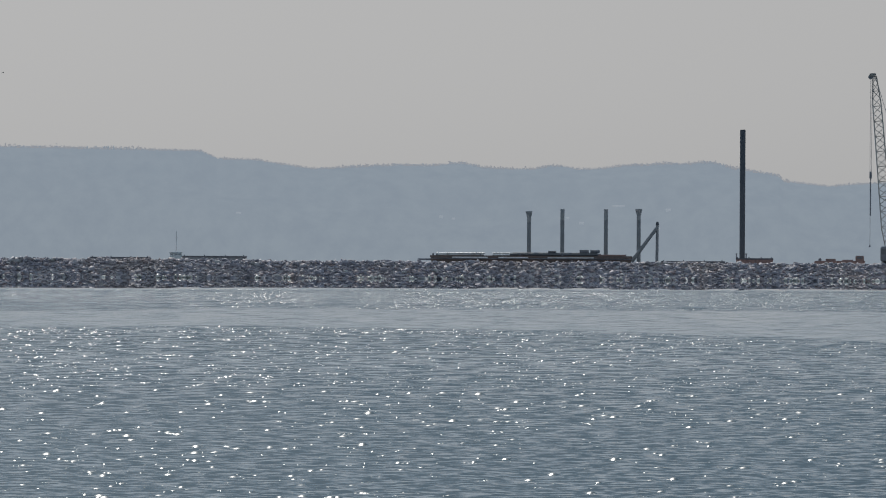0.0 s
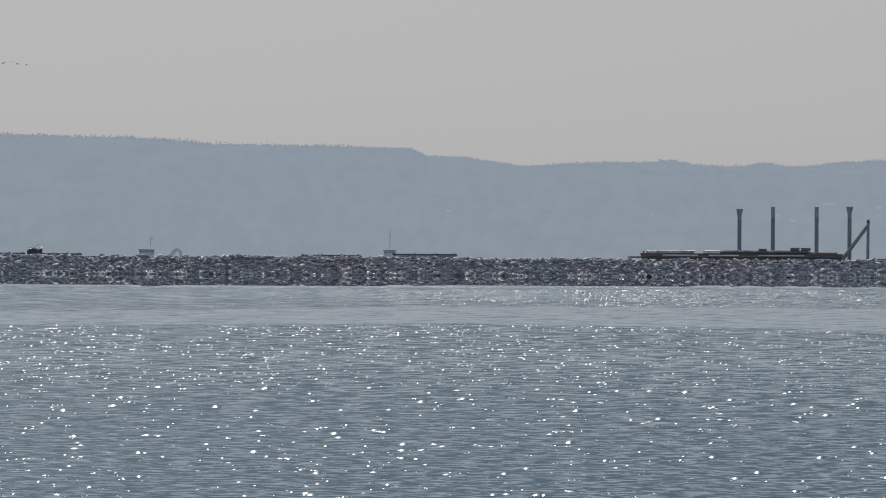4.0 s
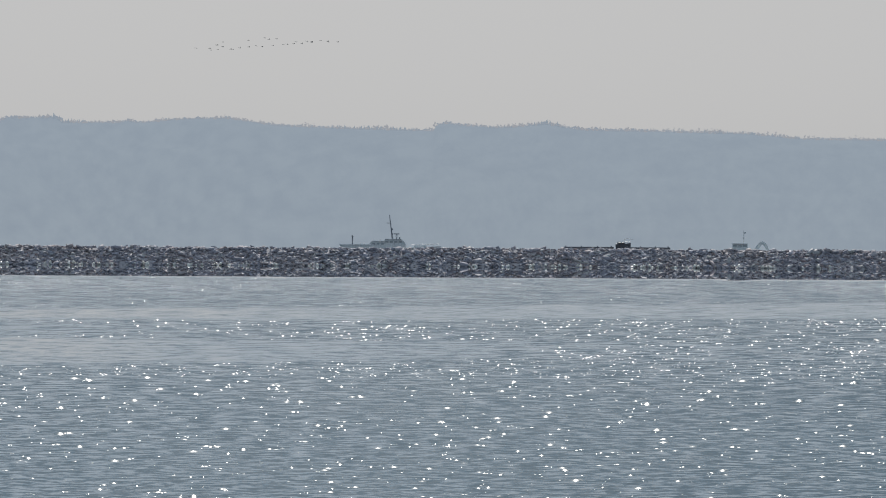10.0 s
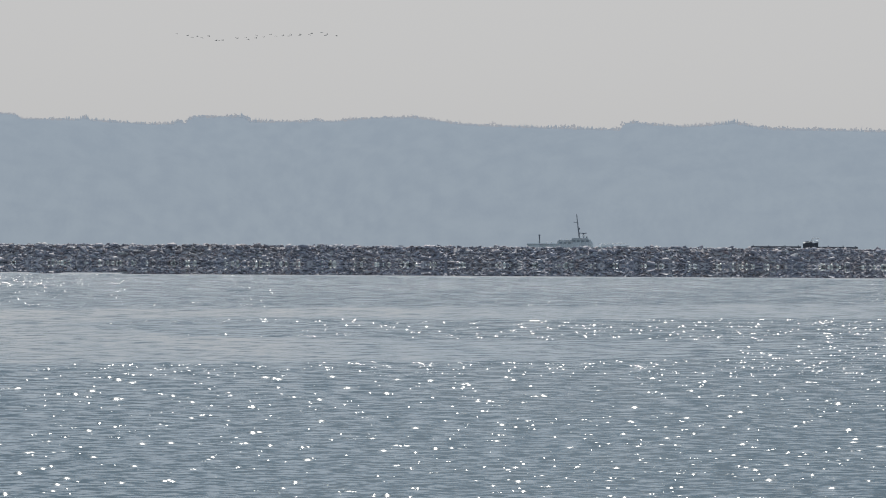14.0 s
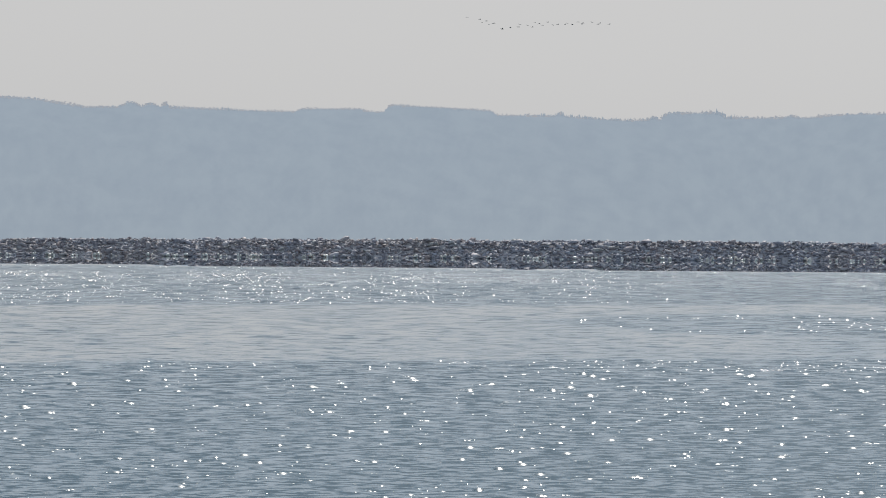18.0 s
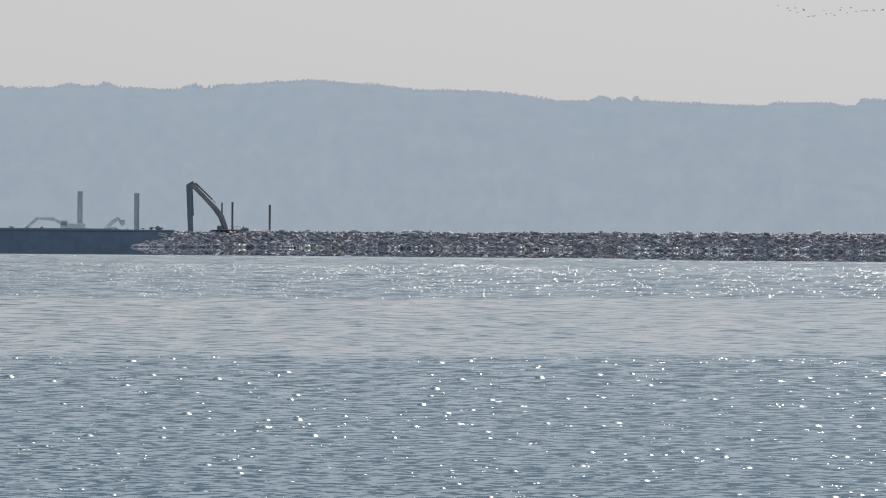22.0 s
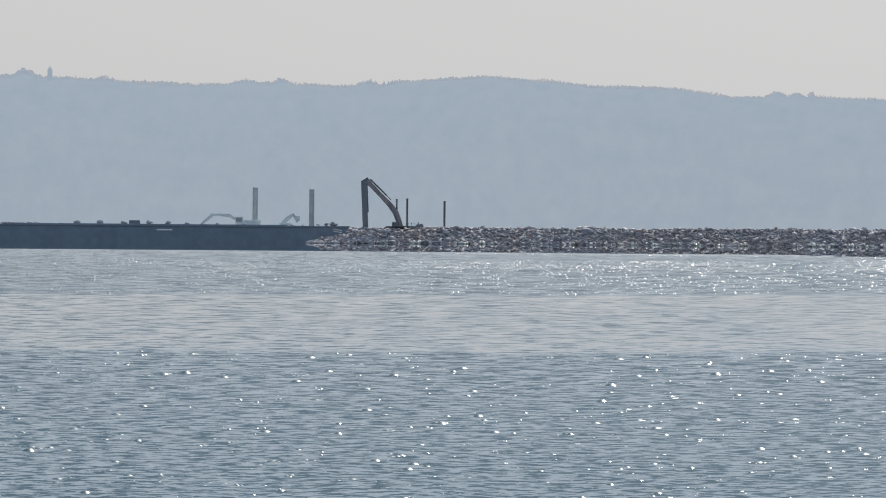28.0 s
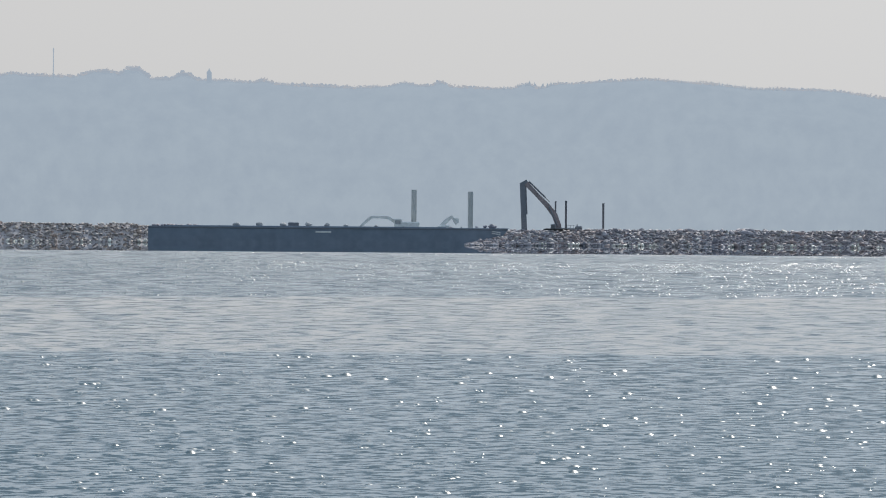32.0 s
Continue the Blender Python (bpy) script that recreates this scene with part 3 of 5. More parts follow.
def block_shape(seed, fine=2):
    """A quarried block: flat faces, broken corners."""
    rnd = random.Random(seed)
    bm = bmesh.new()
    bmesh.ops.create_icosphere(bm, subdivisions=fine, radius=1.0)
    cuts = [(Vector((rnd.gauss(0, 1), rnd.gauss(0, 1), rnd.gauss(0, 1))).normalized(), rnd.uniform(0.6, 1.0)) for _ in range(6)]
    for v in bm.verts:
        v.co /= sum(abs(c) ** 8 for c in v.co) ** 0.125
        for n, h in cuts:
            over = v.co.dot(n) - h
            if over > 0:
                v.co -= n * over
        v.co += Vector([rnd.uniform(-0.04, 0.04) for _ in range(3)])
    bmesh.ops.dissolve_limit(bm, angle_limit=radians(27), verts=bm.verts, edges=bm.edges)
    bmesh.ops.triangulate(bm, faces=bm.faces)
    bm.verts.ensure_lookup_table()
    v = np.array([w.co[:] for w in bm.verts])
    f = np.array([[w.index for w in q.verts] for q in bm.faces])
    bm.free()
    return v, f


def lie_matrix(rng, tilt):
    """Turned about the upright by any angle, and tilted a little."""
    e = Matrix.Rotation(rng.uniform(0, 6.283), 3, "Z") @ Matrix.Rotation(rng.normal(0, tilt), 3, "X") @ Matrix.Rotation(rng.normal(0, tilt), 3, "Y")
    return np.array(e)


def turn_matrix(rng):
    q = rng.normal(size=4)
    q /= np.linalg.norm(q)
    w, x, y, z = q
    return np.array([[1 - 2 * (y * y + z * z), 2 * (x * y - z * w), 2 * (x * z + y * w)],
                     [2 * (x * y + z * w), 1 - 2 * (x * x + z * z), 2 * (y * z - x * w)],
                     [2 * (x * z - y * w), 2 * (y * z + x * w), 1 - 2 * (x * x + y * y)]])


def build_treeline():
    """The crowns that stand out along the ridge: pointed firs in some stretches, round broadleaved crowns in others."""
    rng = np.random.default_rng(11)
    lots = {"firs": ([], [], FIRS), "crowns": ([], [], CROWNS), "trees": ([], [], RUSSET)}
    count = {"firs": 0, "crowns": 0, "trees": 0}
    fir_v = [(math.cos(a) * r, math.sin(a) * r, z) for r, z in ((1.0, 0.0), (0.5, 0.5)) for a in np.linspace(0, 2 * math.pi, 6)[:-1]] + [(0, 0, 1)]
    fir_f = [(i, (i + 1) % 5, 5 + (i + 1) % 5) for i in range(5)] + [(i, 5 + (i + 1) % 5, 5 + i) for i in range(5)] + [(5 + i, 5 + (i + 1) % 5, 10) for i in range(5)]
    fir_v, fir_f = np.array(fir_v), np.array(fir_f)
    shapes = [rock_shape(70 + i, 2 if i < 2 else 1) for i in range(6)]
    s = -340.0
    while s < 340:
        s += rng.uniform(0.07, 0.30)
        fir_share = float(np.interp(s, (-215, -195, -60, 20, 145, 150), (0.05, 0.45, 0.4, 0.55, 0.65, 0.06)))
        even = float(np.interp(s, (-96, -86, -50, -44, 146, 150, 172, 182, 205, 212, 230, 236, 258, 262), (1, 0.45, 0.45, 1, 1, 0.4, 0.4, 0.9, 0.9, 0.5, 0.6, 0.9, 0.8, 0.4)))
        clump = max(0.0, noise.noise((s * 0.16, 3.3, 0.0))) * 1.3 + 0.35
        wood = noise.noise((s * 0.05, 7.1, 0.0)) * 0.9 + 0.5
        up = stand(s)
        a = s / 1000.0
        d = HILLS - rng.uniform(0, 22)
        z = (ridge(s) - 2.0 + up) * d / HILLS
        if wood < fir_share and rng.random() < 0.62:
            kind = "firs"
            h = rng.uniform(0.7, 3.6) * (0.6 + 0.6 * clump) * even
            w = rng.uniform(0.42, 0.65) * (h * 0.5 + 1.2)
            v = fir_v * np.array((w, w, h + 2.4)) + np.array((0, 0, -1.4))
            f = fir_f
        else:
            kind = "crowns"
            r = rng.uniform(0.4, 1.5) * (0.7 + 0.8 * clump) * even * float(np.interp(s, (-216, -214, 160, 175), (1.35, 1.0, 1.0, 1.2)))
            v, f = shapes[rng.integers(6)]
            v = (v @ turn_matrix(rng).T) * np.array((r * 1.1, r, r)) + np.array((0, 0, 0.5 + 0.5 * even - 0.1 * r + rng.uniform(-0.7, 1.1) * even))
        lots[kind][0].append(v + np.array((d * math.sin(a), d * math.cos(a), z)))
        lots[kind][1].append(f + count[kind])
        count[kind] += len(v)
    # single trees that overtop the rest: a crown of a few clumps each
    s = -340.0
    while s < 340:
        s += rng.uniform(0.35, 1.0) + (rng.uniform(0.5, 1.6) if rng.random() < 0.12 else 0.0)
        tall = float(np.interp(s, (-216, -205, -96, -86, -50, -44, 20, 60, 146, 152, 176, 182, 260, 266), (0.8, 0.65, 0.7, 0.45, 0.45, 0.75, 0.85, 1, 1, 0.5, 0.6, 0.8, 0.8, 0.5)))
        tall *= 0.75 + 0.6 * noise.noise((s * 0.3, 9.2, 0.0))
        top = rng.uniform(1.9, 3.9) * tall
        wide = rng.uniform(1.5, 2.9) * (0.4 + 0.6 * tall)
        a, d = s / 1000.0, HILLS - rng.uniform(8, 23)
        for k in range(rng.integers(6, 9)):
            up = top * (1.0 if k == 0 else rng.uniform(0.2, 0.9))
            r = rng.uniform(0.42, 0.62) * wide * (1.25 - 0.65 * up / top)
            v, f = shapes[2 + rng.integers(4)]
            side = rng.uniform(-0.85, 0.85) * wide * (1.25 - 0.85 * up / top)
            v = (v @ turn_matrix(rng).T) * np.array((r * 1.1, r, r)) + np.array((side, 0, up - r))
            v = v + np.array((d * math.sin(a), d * math.cos(a), (ridge(s) + stand(s) - 0.5) * d / HILLS))
            lots["trees"][0].append(v)
            lots["trees"][1].append(f + count["trees"])
            count["trees"] += len(v)
    # bare twigs that fray the skyline
    twig_v, twig_f, n = [], [], 0
    s = -340.0
    while s < 340:
        s += rng.uniform(0.02, 0.07)
        tall = float(np.interp(s, (-216, -205, 140, 150), (1.5, 1.0, 1.0, 1.35))) * (0.55 + 0.9 * max(0.0, noise.noise((s * 0.22, 1.9, 0.0))))
        h, w, lean = rng.uniform(0.5, 2.3) * tall, rng.uniform(0.08, 0.2), rng.normal(0, 0.35)
        a, d, z = s / 1000.0, HILLS - 24 + rng.uniform(0, 6), ridge(s) + stand(s) - 0.9
        for dx, dy, dz in ((-w, -w, 0), (w, -w, 0), (0, w, 0), (lean, 0, h)):
            twig_v.append(((d + dy) * math.sin(a) + dx * math.cos(a), (d + dy) * math.cos(a) - dx * math.sin(a), (z + dz) * d / HILLS))
        twig_f += [(n, n + 1, n + 3), (n + 1, n + 2, n + 3), (n + 2, n, n + 3)]
        n += 4
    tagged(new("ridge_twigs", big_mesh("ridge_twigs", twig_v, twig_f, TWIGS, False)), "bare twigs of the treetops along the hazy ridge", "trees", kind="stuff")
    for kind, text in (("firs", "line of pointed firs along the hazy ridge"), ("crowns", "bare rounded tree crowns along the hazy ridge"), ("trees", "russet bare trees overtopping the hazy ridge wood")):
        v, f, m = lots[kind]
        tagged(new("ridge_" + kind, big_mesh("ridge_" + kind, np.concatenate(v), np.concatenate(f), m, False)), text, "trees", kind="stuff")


build_treeline()


def ridge_tower():
    t = thing("church_tower", spot(-242.2, 4560, ridge(-242.2) - 4), "small church tower with a pointed roof on the hazy ridge", "tower")
    part("shaft", box(-2.0, 2.0, -2.0, 2.0, 0, 8.0, 0.15), TOWER_STONE, t)
    bm = bmesh.new()
    bmesh.ops.create_cone(bm, cap_ends=True, segments=8, radius1=2.3, radius2=0.15, depth=3.2, matrix=Matrix.Translation((0, 0, 9.6)))
    part("roof", bm, TOWER_STONE, t)
    part("finial", tube((0, 0, 10.6), (0, 0, 12.2), 0.14), TOWER_STONE, t)
    m = thing("radio_mast", spot(-269.7, 4560, ridge(-269.7) - 6), "thin tall radio mast on the hazy ridge", "mast")
    part("pole", tube((0, 0, 0), (0, 0, 27), 0.42, 0.3), TOWER_STONE, m)
    part("aerial", box(-0.5, 0.5, -0.5, 0.5, 24, 25.5, 0.05), TOWER_STONE, m)


ridge_tower()


def house(s, up, w, h):
    """A house on the hillside at s, up in thousandths of a radian over the horizon."""
    f = 0.03
    while f < 0.97 and (hill_height(s, f) - EYE) / (3300 + (HILLS - 3300) * f) * 1000 < up:
        f += 0.005
    z = hill_height(s, f)
    t = thing("house", spot(s, 3300 + (HILLS - 3300) * f - 3, z - 1.5), "pale house among the trees of the far hillside", "house", "houses on the far hillside")
    part("wall", box(-w / 2, w / 2, -1.2, 1.2, 0, h + 1.5, 0.05), PLASTER, t)
    bm = bmesh.new()
    pts = [bm.verts.new(c) for c in ((-w / 2 - 0.2, -1.5, h + 1.5), (w / 2 + 0.2, -1.5, h + 1.5), (w / 2 + 0.2, 1.5, h + 1.5), (-w / 2 - 0.2, 1.5, h + 1.5),
                                     (-w / 2, 0, h + 2.2), (w / 2, 0, h + 2.2))]
    for q in ((0, 1, 5, 4), (2, 3, 4, 5), (0, 4, 3), (1, 2, 5), (3, 2, 1, 0)):
        bm.faces.new([pts[i] for i in q])
    part("roof", bm, ROOF, t)
    for i in range(3):
        part("window", box(-w * 0.3 + i * w * 0.25, -w * 0.3 + i * w * 0.25 + w * 0.1, -1.23, -1.19, h * 0.4 + 1.5, h * 0.8 + 1.5, 0.0), FAR_GLASS, t)


for s_, up_, w_, h_ in ((199.6, 7.6, 2.4, 0.9), (239.8, 9.0, 3.4, 0.8), (238.1, 5.7, 1.8, 0.6), (231.0, 9.6, 9.0, 0.4), (224.5, 6.6, 3.0, 0.5),
                        (222.0, 7.5, 2.0, 0.5), (163.8, 8.1, 3.2, 0.4), (201.8, 7.3, 1.6, 0.5)):
    house(s_, up_, w_, h_)


# ---- the breakwater ----
def crest(s):
    """The height of the rubble's crest over the water."""
    base = float(np.interp(s, (-330, -256, -250, -196, -188, -165, -110, -60, 0, 20, 90, 150, 200, 330), (3.38, 3.33, 2.65, 2.55, 2.7, 2.87, 3.05, 3.25, 3.22, 3.17, 3.22, 3.15, 3.05, 3.02)))
    return base + 0.12 * noise.noise((s * 0.09, 0.4, 0.0)) + 0.10 * noise.noise((s * 0.45, 2.4, 0.0))


def build_breakwater():
    verts, faces = [], []
    cols = 440
    for i in range(cols + 1):
        s = -345 + 690 * i / cols
        a, z = s / 1000.0, crest(s)
        for d, h in ((990.0, -1.2), (993.6, -0.05), (999.0, z - 0.25), (1003.0, z - 0.3), (1010.0, -1.2)):
            verts.append((d * math.sin(a), d * math.cos(a), h))
    for i in range(cols):
        for j in range(4):
            faces.append((i * 5 + j, (i + 1) * 5 + j, (i + 1) * 5 + j + 1, i * 5 + j + 1))
    me = bpy.data.meshes.new("breakwater")
    me.from_pydata(verts, [], faces)
    me.materials.append(ROCK)
    dam = tagged(new("breakwater", me), "long low breakwater of loose grey rubble stone in the lake", "breakwater", kind="structure")
    shapes = [block_shape(100 + i, 2 if i < 6 else 1) for i in range(16)]
    rng = np.random.default_rng(3)
    vs, fs, fresh, n = [], [], [], 0
    for _ in range(27000):
        s = rng.uniform(-340, 340)
        u = rng.random()
        z = crest(s)
        if u < 0.82:
            f = rng.random()
            d, h = 993.4 + 5.6 * f, -0.15 + (z - 0.02) * f
        else:
            d, h = 999 + 4.5 * rng.random(), z - 0.2
        r = min(0.8, 0.215 * math.exp(rng.normal(0, 0.42)))
        if s < -251.5:  # smaller stone beyond the barge
            r *= 0.75
        v, f = shapes[rng.integers(len(shapes))]
        q = (v * np.array((1.45, 1.0, 0.56))) @ lie_matrix(rng, 0.42).T * r
        a = s / 1000.0
        fs.append(f + n)
        fresh.append(2 if s < -251.5 else int(rng.random() < np.interp(s, (-130, 30), (0.92, 0.1))))
        vs.append(q + np.array((d * math.sin(a), d * math.cos(a), h + 0.05)))
        n += len(v)
    for _ in range(620):
        s = rng.uniform(-196.5, -184)
        f = rng.random()
        top = float(np.interp(s, (-196.5, -193, -188, -184), (0.15, 0.8, 2.2, 2.7)))
        d, h = 976.0 + 4.2 * f, top * f
        v, q = shapes[rng.integers(len(shapes))]
        a = s / 1000.0
        fresh.append(1)
        vs.append((v * np.array((1.35, 1.0, 0.65))) @ lie_matrix(rng, 0.4).T * 0.25 * math.exp(rng.normal(0, 0.35)) + np.array((d * math.sin(a), d * math.cos(a), h)))
        fs.append(q + n)
        n += len(v)
    pale_v, pale_f, k = [], [], 0
    for i in range(900):
        s = s + rng.normal(0, 0.7) if i % 3 else rng.uniform(-340, 340)
        a, d = s / 1000.0, rng.uniform(992.9, 994.2)
        v, q = shapes[rng.integers(len(shapes))]
        pale_v.append((v * np.array((0.8, 0.8, 1.1))) @ lie_matrix(rng, 0.5).T * rng.uniform(0.14, 0.38) + np.array((d * math.sin(a), d * math.cos(a), rng.uniform(-0.05, 0.4))))
        pale_f.append(q + k)
        k += len(v)
    wet = new("washed_stones", big_mesh("washed_stones", np.concatenate(pale_v), np.concatenate(pale_f), PALE_ROCK, False))
    wet.parent = dam
    tagged(wet, "pale stones along the waterline, sun glints put into their white", kind="stuff")
    for name, text, m, keep in (("rubble", "loose dark grey rubble stones", ROCK, 0), ("fresh_rubble", "paler newly tipped rubble stones", FRESH_ROCK, 1),
                                ("tan_rubble", "pale tan rubble stones beyond the barge", TAN_ROCK, 2)):
        picked_v, picked_f, k = [], [], 0
        for v, f, load in zip(vs, fs, fresh):
            if load == keep:
                picked_v.append(v)
                picked_f.append(f - f.min() + k)
                k += len(v)
        lot = new(name, big_mesh(name, np.concatenate(picked_v), np.concatenate(picked_f), m, False))
        lot.parent = dam
        tagged(lot, text, kind="stuff")
    meshes = []
    for i in range(8):
        v, f = block_shape(300 + i)
        meshes.append(big_mesh("boulder", v * np.array((1.25, 1.0, 0.7)), f, BOULDER, False))
    for i in range(280):
        s = rng.uniform(-60, 285)
        u = rng.random() ** 0.8
        a, d = s / 1000.0, 993.6 + 6.5 * min(1.0, u * 1.2)
        ob = new("boulder", meshes[i % 8])
        ob.parent = dam
        k = rng.uniform(0.34, 0.58)
        z = crest(s) * min(1.0, (d - 993.6) / 5.4) - 0.1
        ob.matrix_basis = pose(d * math.sin(a), d * math.cos(a), z, rng.uniform(-15, 15), rng.uniform(-15, 15), rng.uniform(0, 360)) @ Matrix.Diagonal((k, k, k, 1))
    return dam


dam = build_breakwater()


# ---- things on and behind the breakwater, from the crane leftwards ----
def crane():
    t = thing("crawler_crane", spot(279.0, 1014, 2.6), "grey lattice-boom crawler crane on a pontoon behind the rubble", "crane")
    foot, head = Vector((-0.2, 0, 1.8)), Vector((-2.95, 0, 34.1))
    way = (head - foot).normalized()
    side = Vector((way.z, 0, -way.x))
    length = (head - foot).length

    def corner(f, i):
        h = float(np.interp(f, (0, 0.16, 0.84, 1.0), (0.35, 0.95, 0.75, 0.3)))
        sx, sy = ((-1, -1), (1, -1), (1, 1), (-1, 1))[i]
        return foot + way * (length * f) + side * (h * sx) + Vector((0, h * sy, 0))
    for i in range(4):
        fs = (0, 0.16, 0.84, 1.0)
        for a, b in zip(fs, fs[1:]):
            part("chord", tube(corner(a, i), corner(b, i), 0.105, sides=6), CRANE_GREY, t)
    steps = 24
    for k in range(steps):
        a, b = k / steps, (k + 1) / steps
        for i in range(4):
            j = (i + 1) % 4
            p, q = (corner(a, i), corner(b, j)) if k % 2 == 0 else (corner(a, j), corner(b, i))
            part("brace", tube(p, q, 0.06, sides=5), CRANE_GREY, t)
            if k % 2 == 0 and i % 2 == 0:
                part("brace", tube(corner(a, i), corner(a, j), 0.06, sides=5), CRANE_GREY, t)
    part("boom_head", box(-3.95, -2.8, -0.4, 0.4, 33.85, 34.6, 0.15, tilt=0.1), CRANE_GREY, t)
    for y in (-0.3, 0.3):
        bm = bmesh.new()
        bmesh.ops.create_cone(bm, cap_ends=True, segments=16, radius1=0.4, radius2=0.4, depth=0.14,
                              matrix=Matrix.Translation((-3.7, y, 33.9)) @ Matrix.Rotation(radians(90), 4, "X"))
        part("sheave", bm, MACHINE_DARK, t)
    for x in (-3.75, -3.5):
        part("hoist_rope", tube((x + 0.1, 0, 34), (x + 0.05, 0, 16.8), 0.035, sides=5), MACHINE_DARK, t)
    hook = part("hook_block", box(-3.8, -3.35, -0.25, 0.25, 15.7, 17.0, 0.1), MACHINE_DARK, t, "dark hook block")
    part("hook", tube((-3.58, 0, 15.8), (-3.58, 0, 15.0), 0.14, 0.05), MACHINE_DARK, hook)
    part("lifting_sling", tube((-3.6, 0, 15.1), (-3.6, 0, 9.1), 0.13, sides=6), MACHINE_DARK, t)
    part("tag_line", tube((-3.62, 0, 9.2), (-3.66, 0, 3.8), 0.035, sides=5), PALE_STEEL, t)
    part("tag_weight", tube((-3.66, 0, 3.5), (-3.66, 0, 3.85), 0.16, 0.1), MACHINE_DARK, t)
    part("pendant", tube((-2.9, 0, 34.3), (5.4, 0, 7.0), 0.05, sides=5), PALE_STEEL, t)
    house_ = part("machinery_house", box(0.4, 6.8, -1.6, 1.6, 1.1, 3.4, 0.15), HULL_BROWN, t)
    part("cab", box(-1.75, -0.3, -1.75, -0.55, 0.9, 3.6, 0.2), MACHINE_DARK, t, "dark operator's cab")
    part("window", box(-1.6, -0.6, -1.78, -1.74, 2.2, 3.2, 0.0), GLASS, house_)
    part("gantry", tube((4.8, 0, 3.3), (5.4, 0, 7.2), 0.12), CRANE_GREY, t)
    part("counterweight", box(6.6, 7.6, -1.5, 1.5, 1.0, 2.6, 0.15), MACHINE_DARK, t)
    for y in (-1.9, 1.3):
        part("track", beam(((-1.6, 0.5), (-1.1, 0.5), (5.6, 0.5), (6.1, 0.5)), (0.5, 1.0, 1.0, 0.5), y, y + 0.7, 0.06), RUBBER, t)
    deck = thing("crane_pontoon", spot(284, 1014, 0), "rusty flat steel pontoon under the crane, behind the rubble", "pontoon")
    part("hull", hull(-9, 12, 9, -1.0, 2.6, 0.8, 0.8), HULL_BROWN, deck)


crane()


def steel_pile(s, d, top, r, label, head=0.0, material=None, group="", pale_top=0.0):
    t = thing("steel_pile", spot(s, d, -3), label, "pile", group)
    material = material or STEEL
    z1 = top + 3
    if pale_top:
        part("shaft", tube((0, 0, 0), (0, 0, z1 - pale_top), r, sides=16), material, t, smooth=False)
        part("collar", tube((0, 0, z1 - pale_top), (0, 0, z1), r * 1.02, sides=16), PALE_STEEL, t, "paler top section")
    else:
        part("shaft", tube((0, 0, 0), (0, 0, z1), r, sides=16), material, t)
    if head:
        part("cap", box(-head, head, -head, head, z1 - 0.25, z1 + 0.1, 0.05), PALE_STEEL, t, "flat steel cap")
        bm = bmesh.new()
        bmesh.ops.create_cone(bm, cap_ends=True, segments=12, radius1=r, radius2=head * 0.95, depth=0.9, matrix=Matrix.Translation((0, 0, z1 - 0.7)))
        part("collar", bm, PALE_STEEL, t)
    return t


steel_pile(252.9, 1010, 26.9, 0.49, "very tall dark steel tube pile behind the rubble")
for s_, top_, head_ in ((215.2, 12.1, 0.58), (221.1, 12.6, 0.0), (228.8, 12.6, 0.0), (234.6, 12.6, 0.6)):
    steel_pile(s_, 1012, top_, 0.36, "dark steel pile with a pale " + ("capped " if head_ else "") + "top behind the barge", head_, HAZY_STEEL,
               group="row of piles by the material barge", pale_top=1.9)


def braced_post():
    t = thing("braced_post", spot(237.8, 1011, -2), "dark timber post with a slanting brace, behind the rubble", "post")
    part("post", tube((0, 0, 0), (0.1, 0, 12.0), 0.3, 0.24, 10), HAZY_STEEL, t)
    part("brace", tube((-4.5, 0, 5.2), (0.0, 0, 11.3), 0.36, 0.3, 10), HAZY_STEEL, t)
    part("cap", tube((0.1, 0, 11.8), (0.1, 0, 12.4), 0.34, 0.2, 10), STEEL, t)


braced_post()


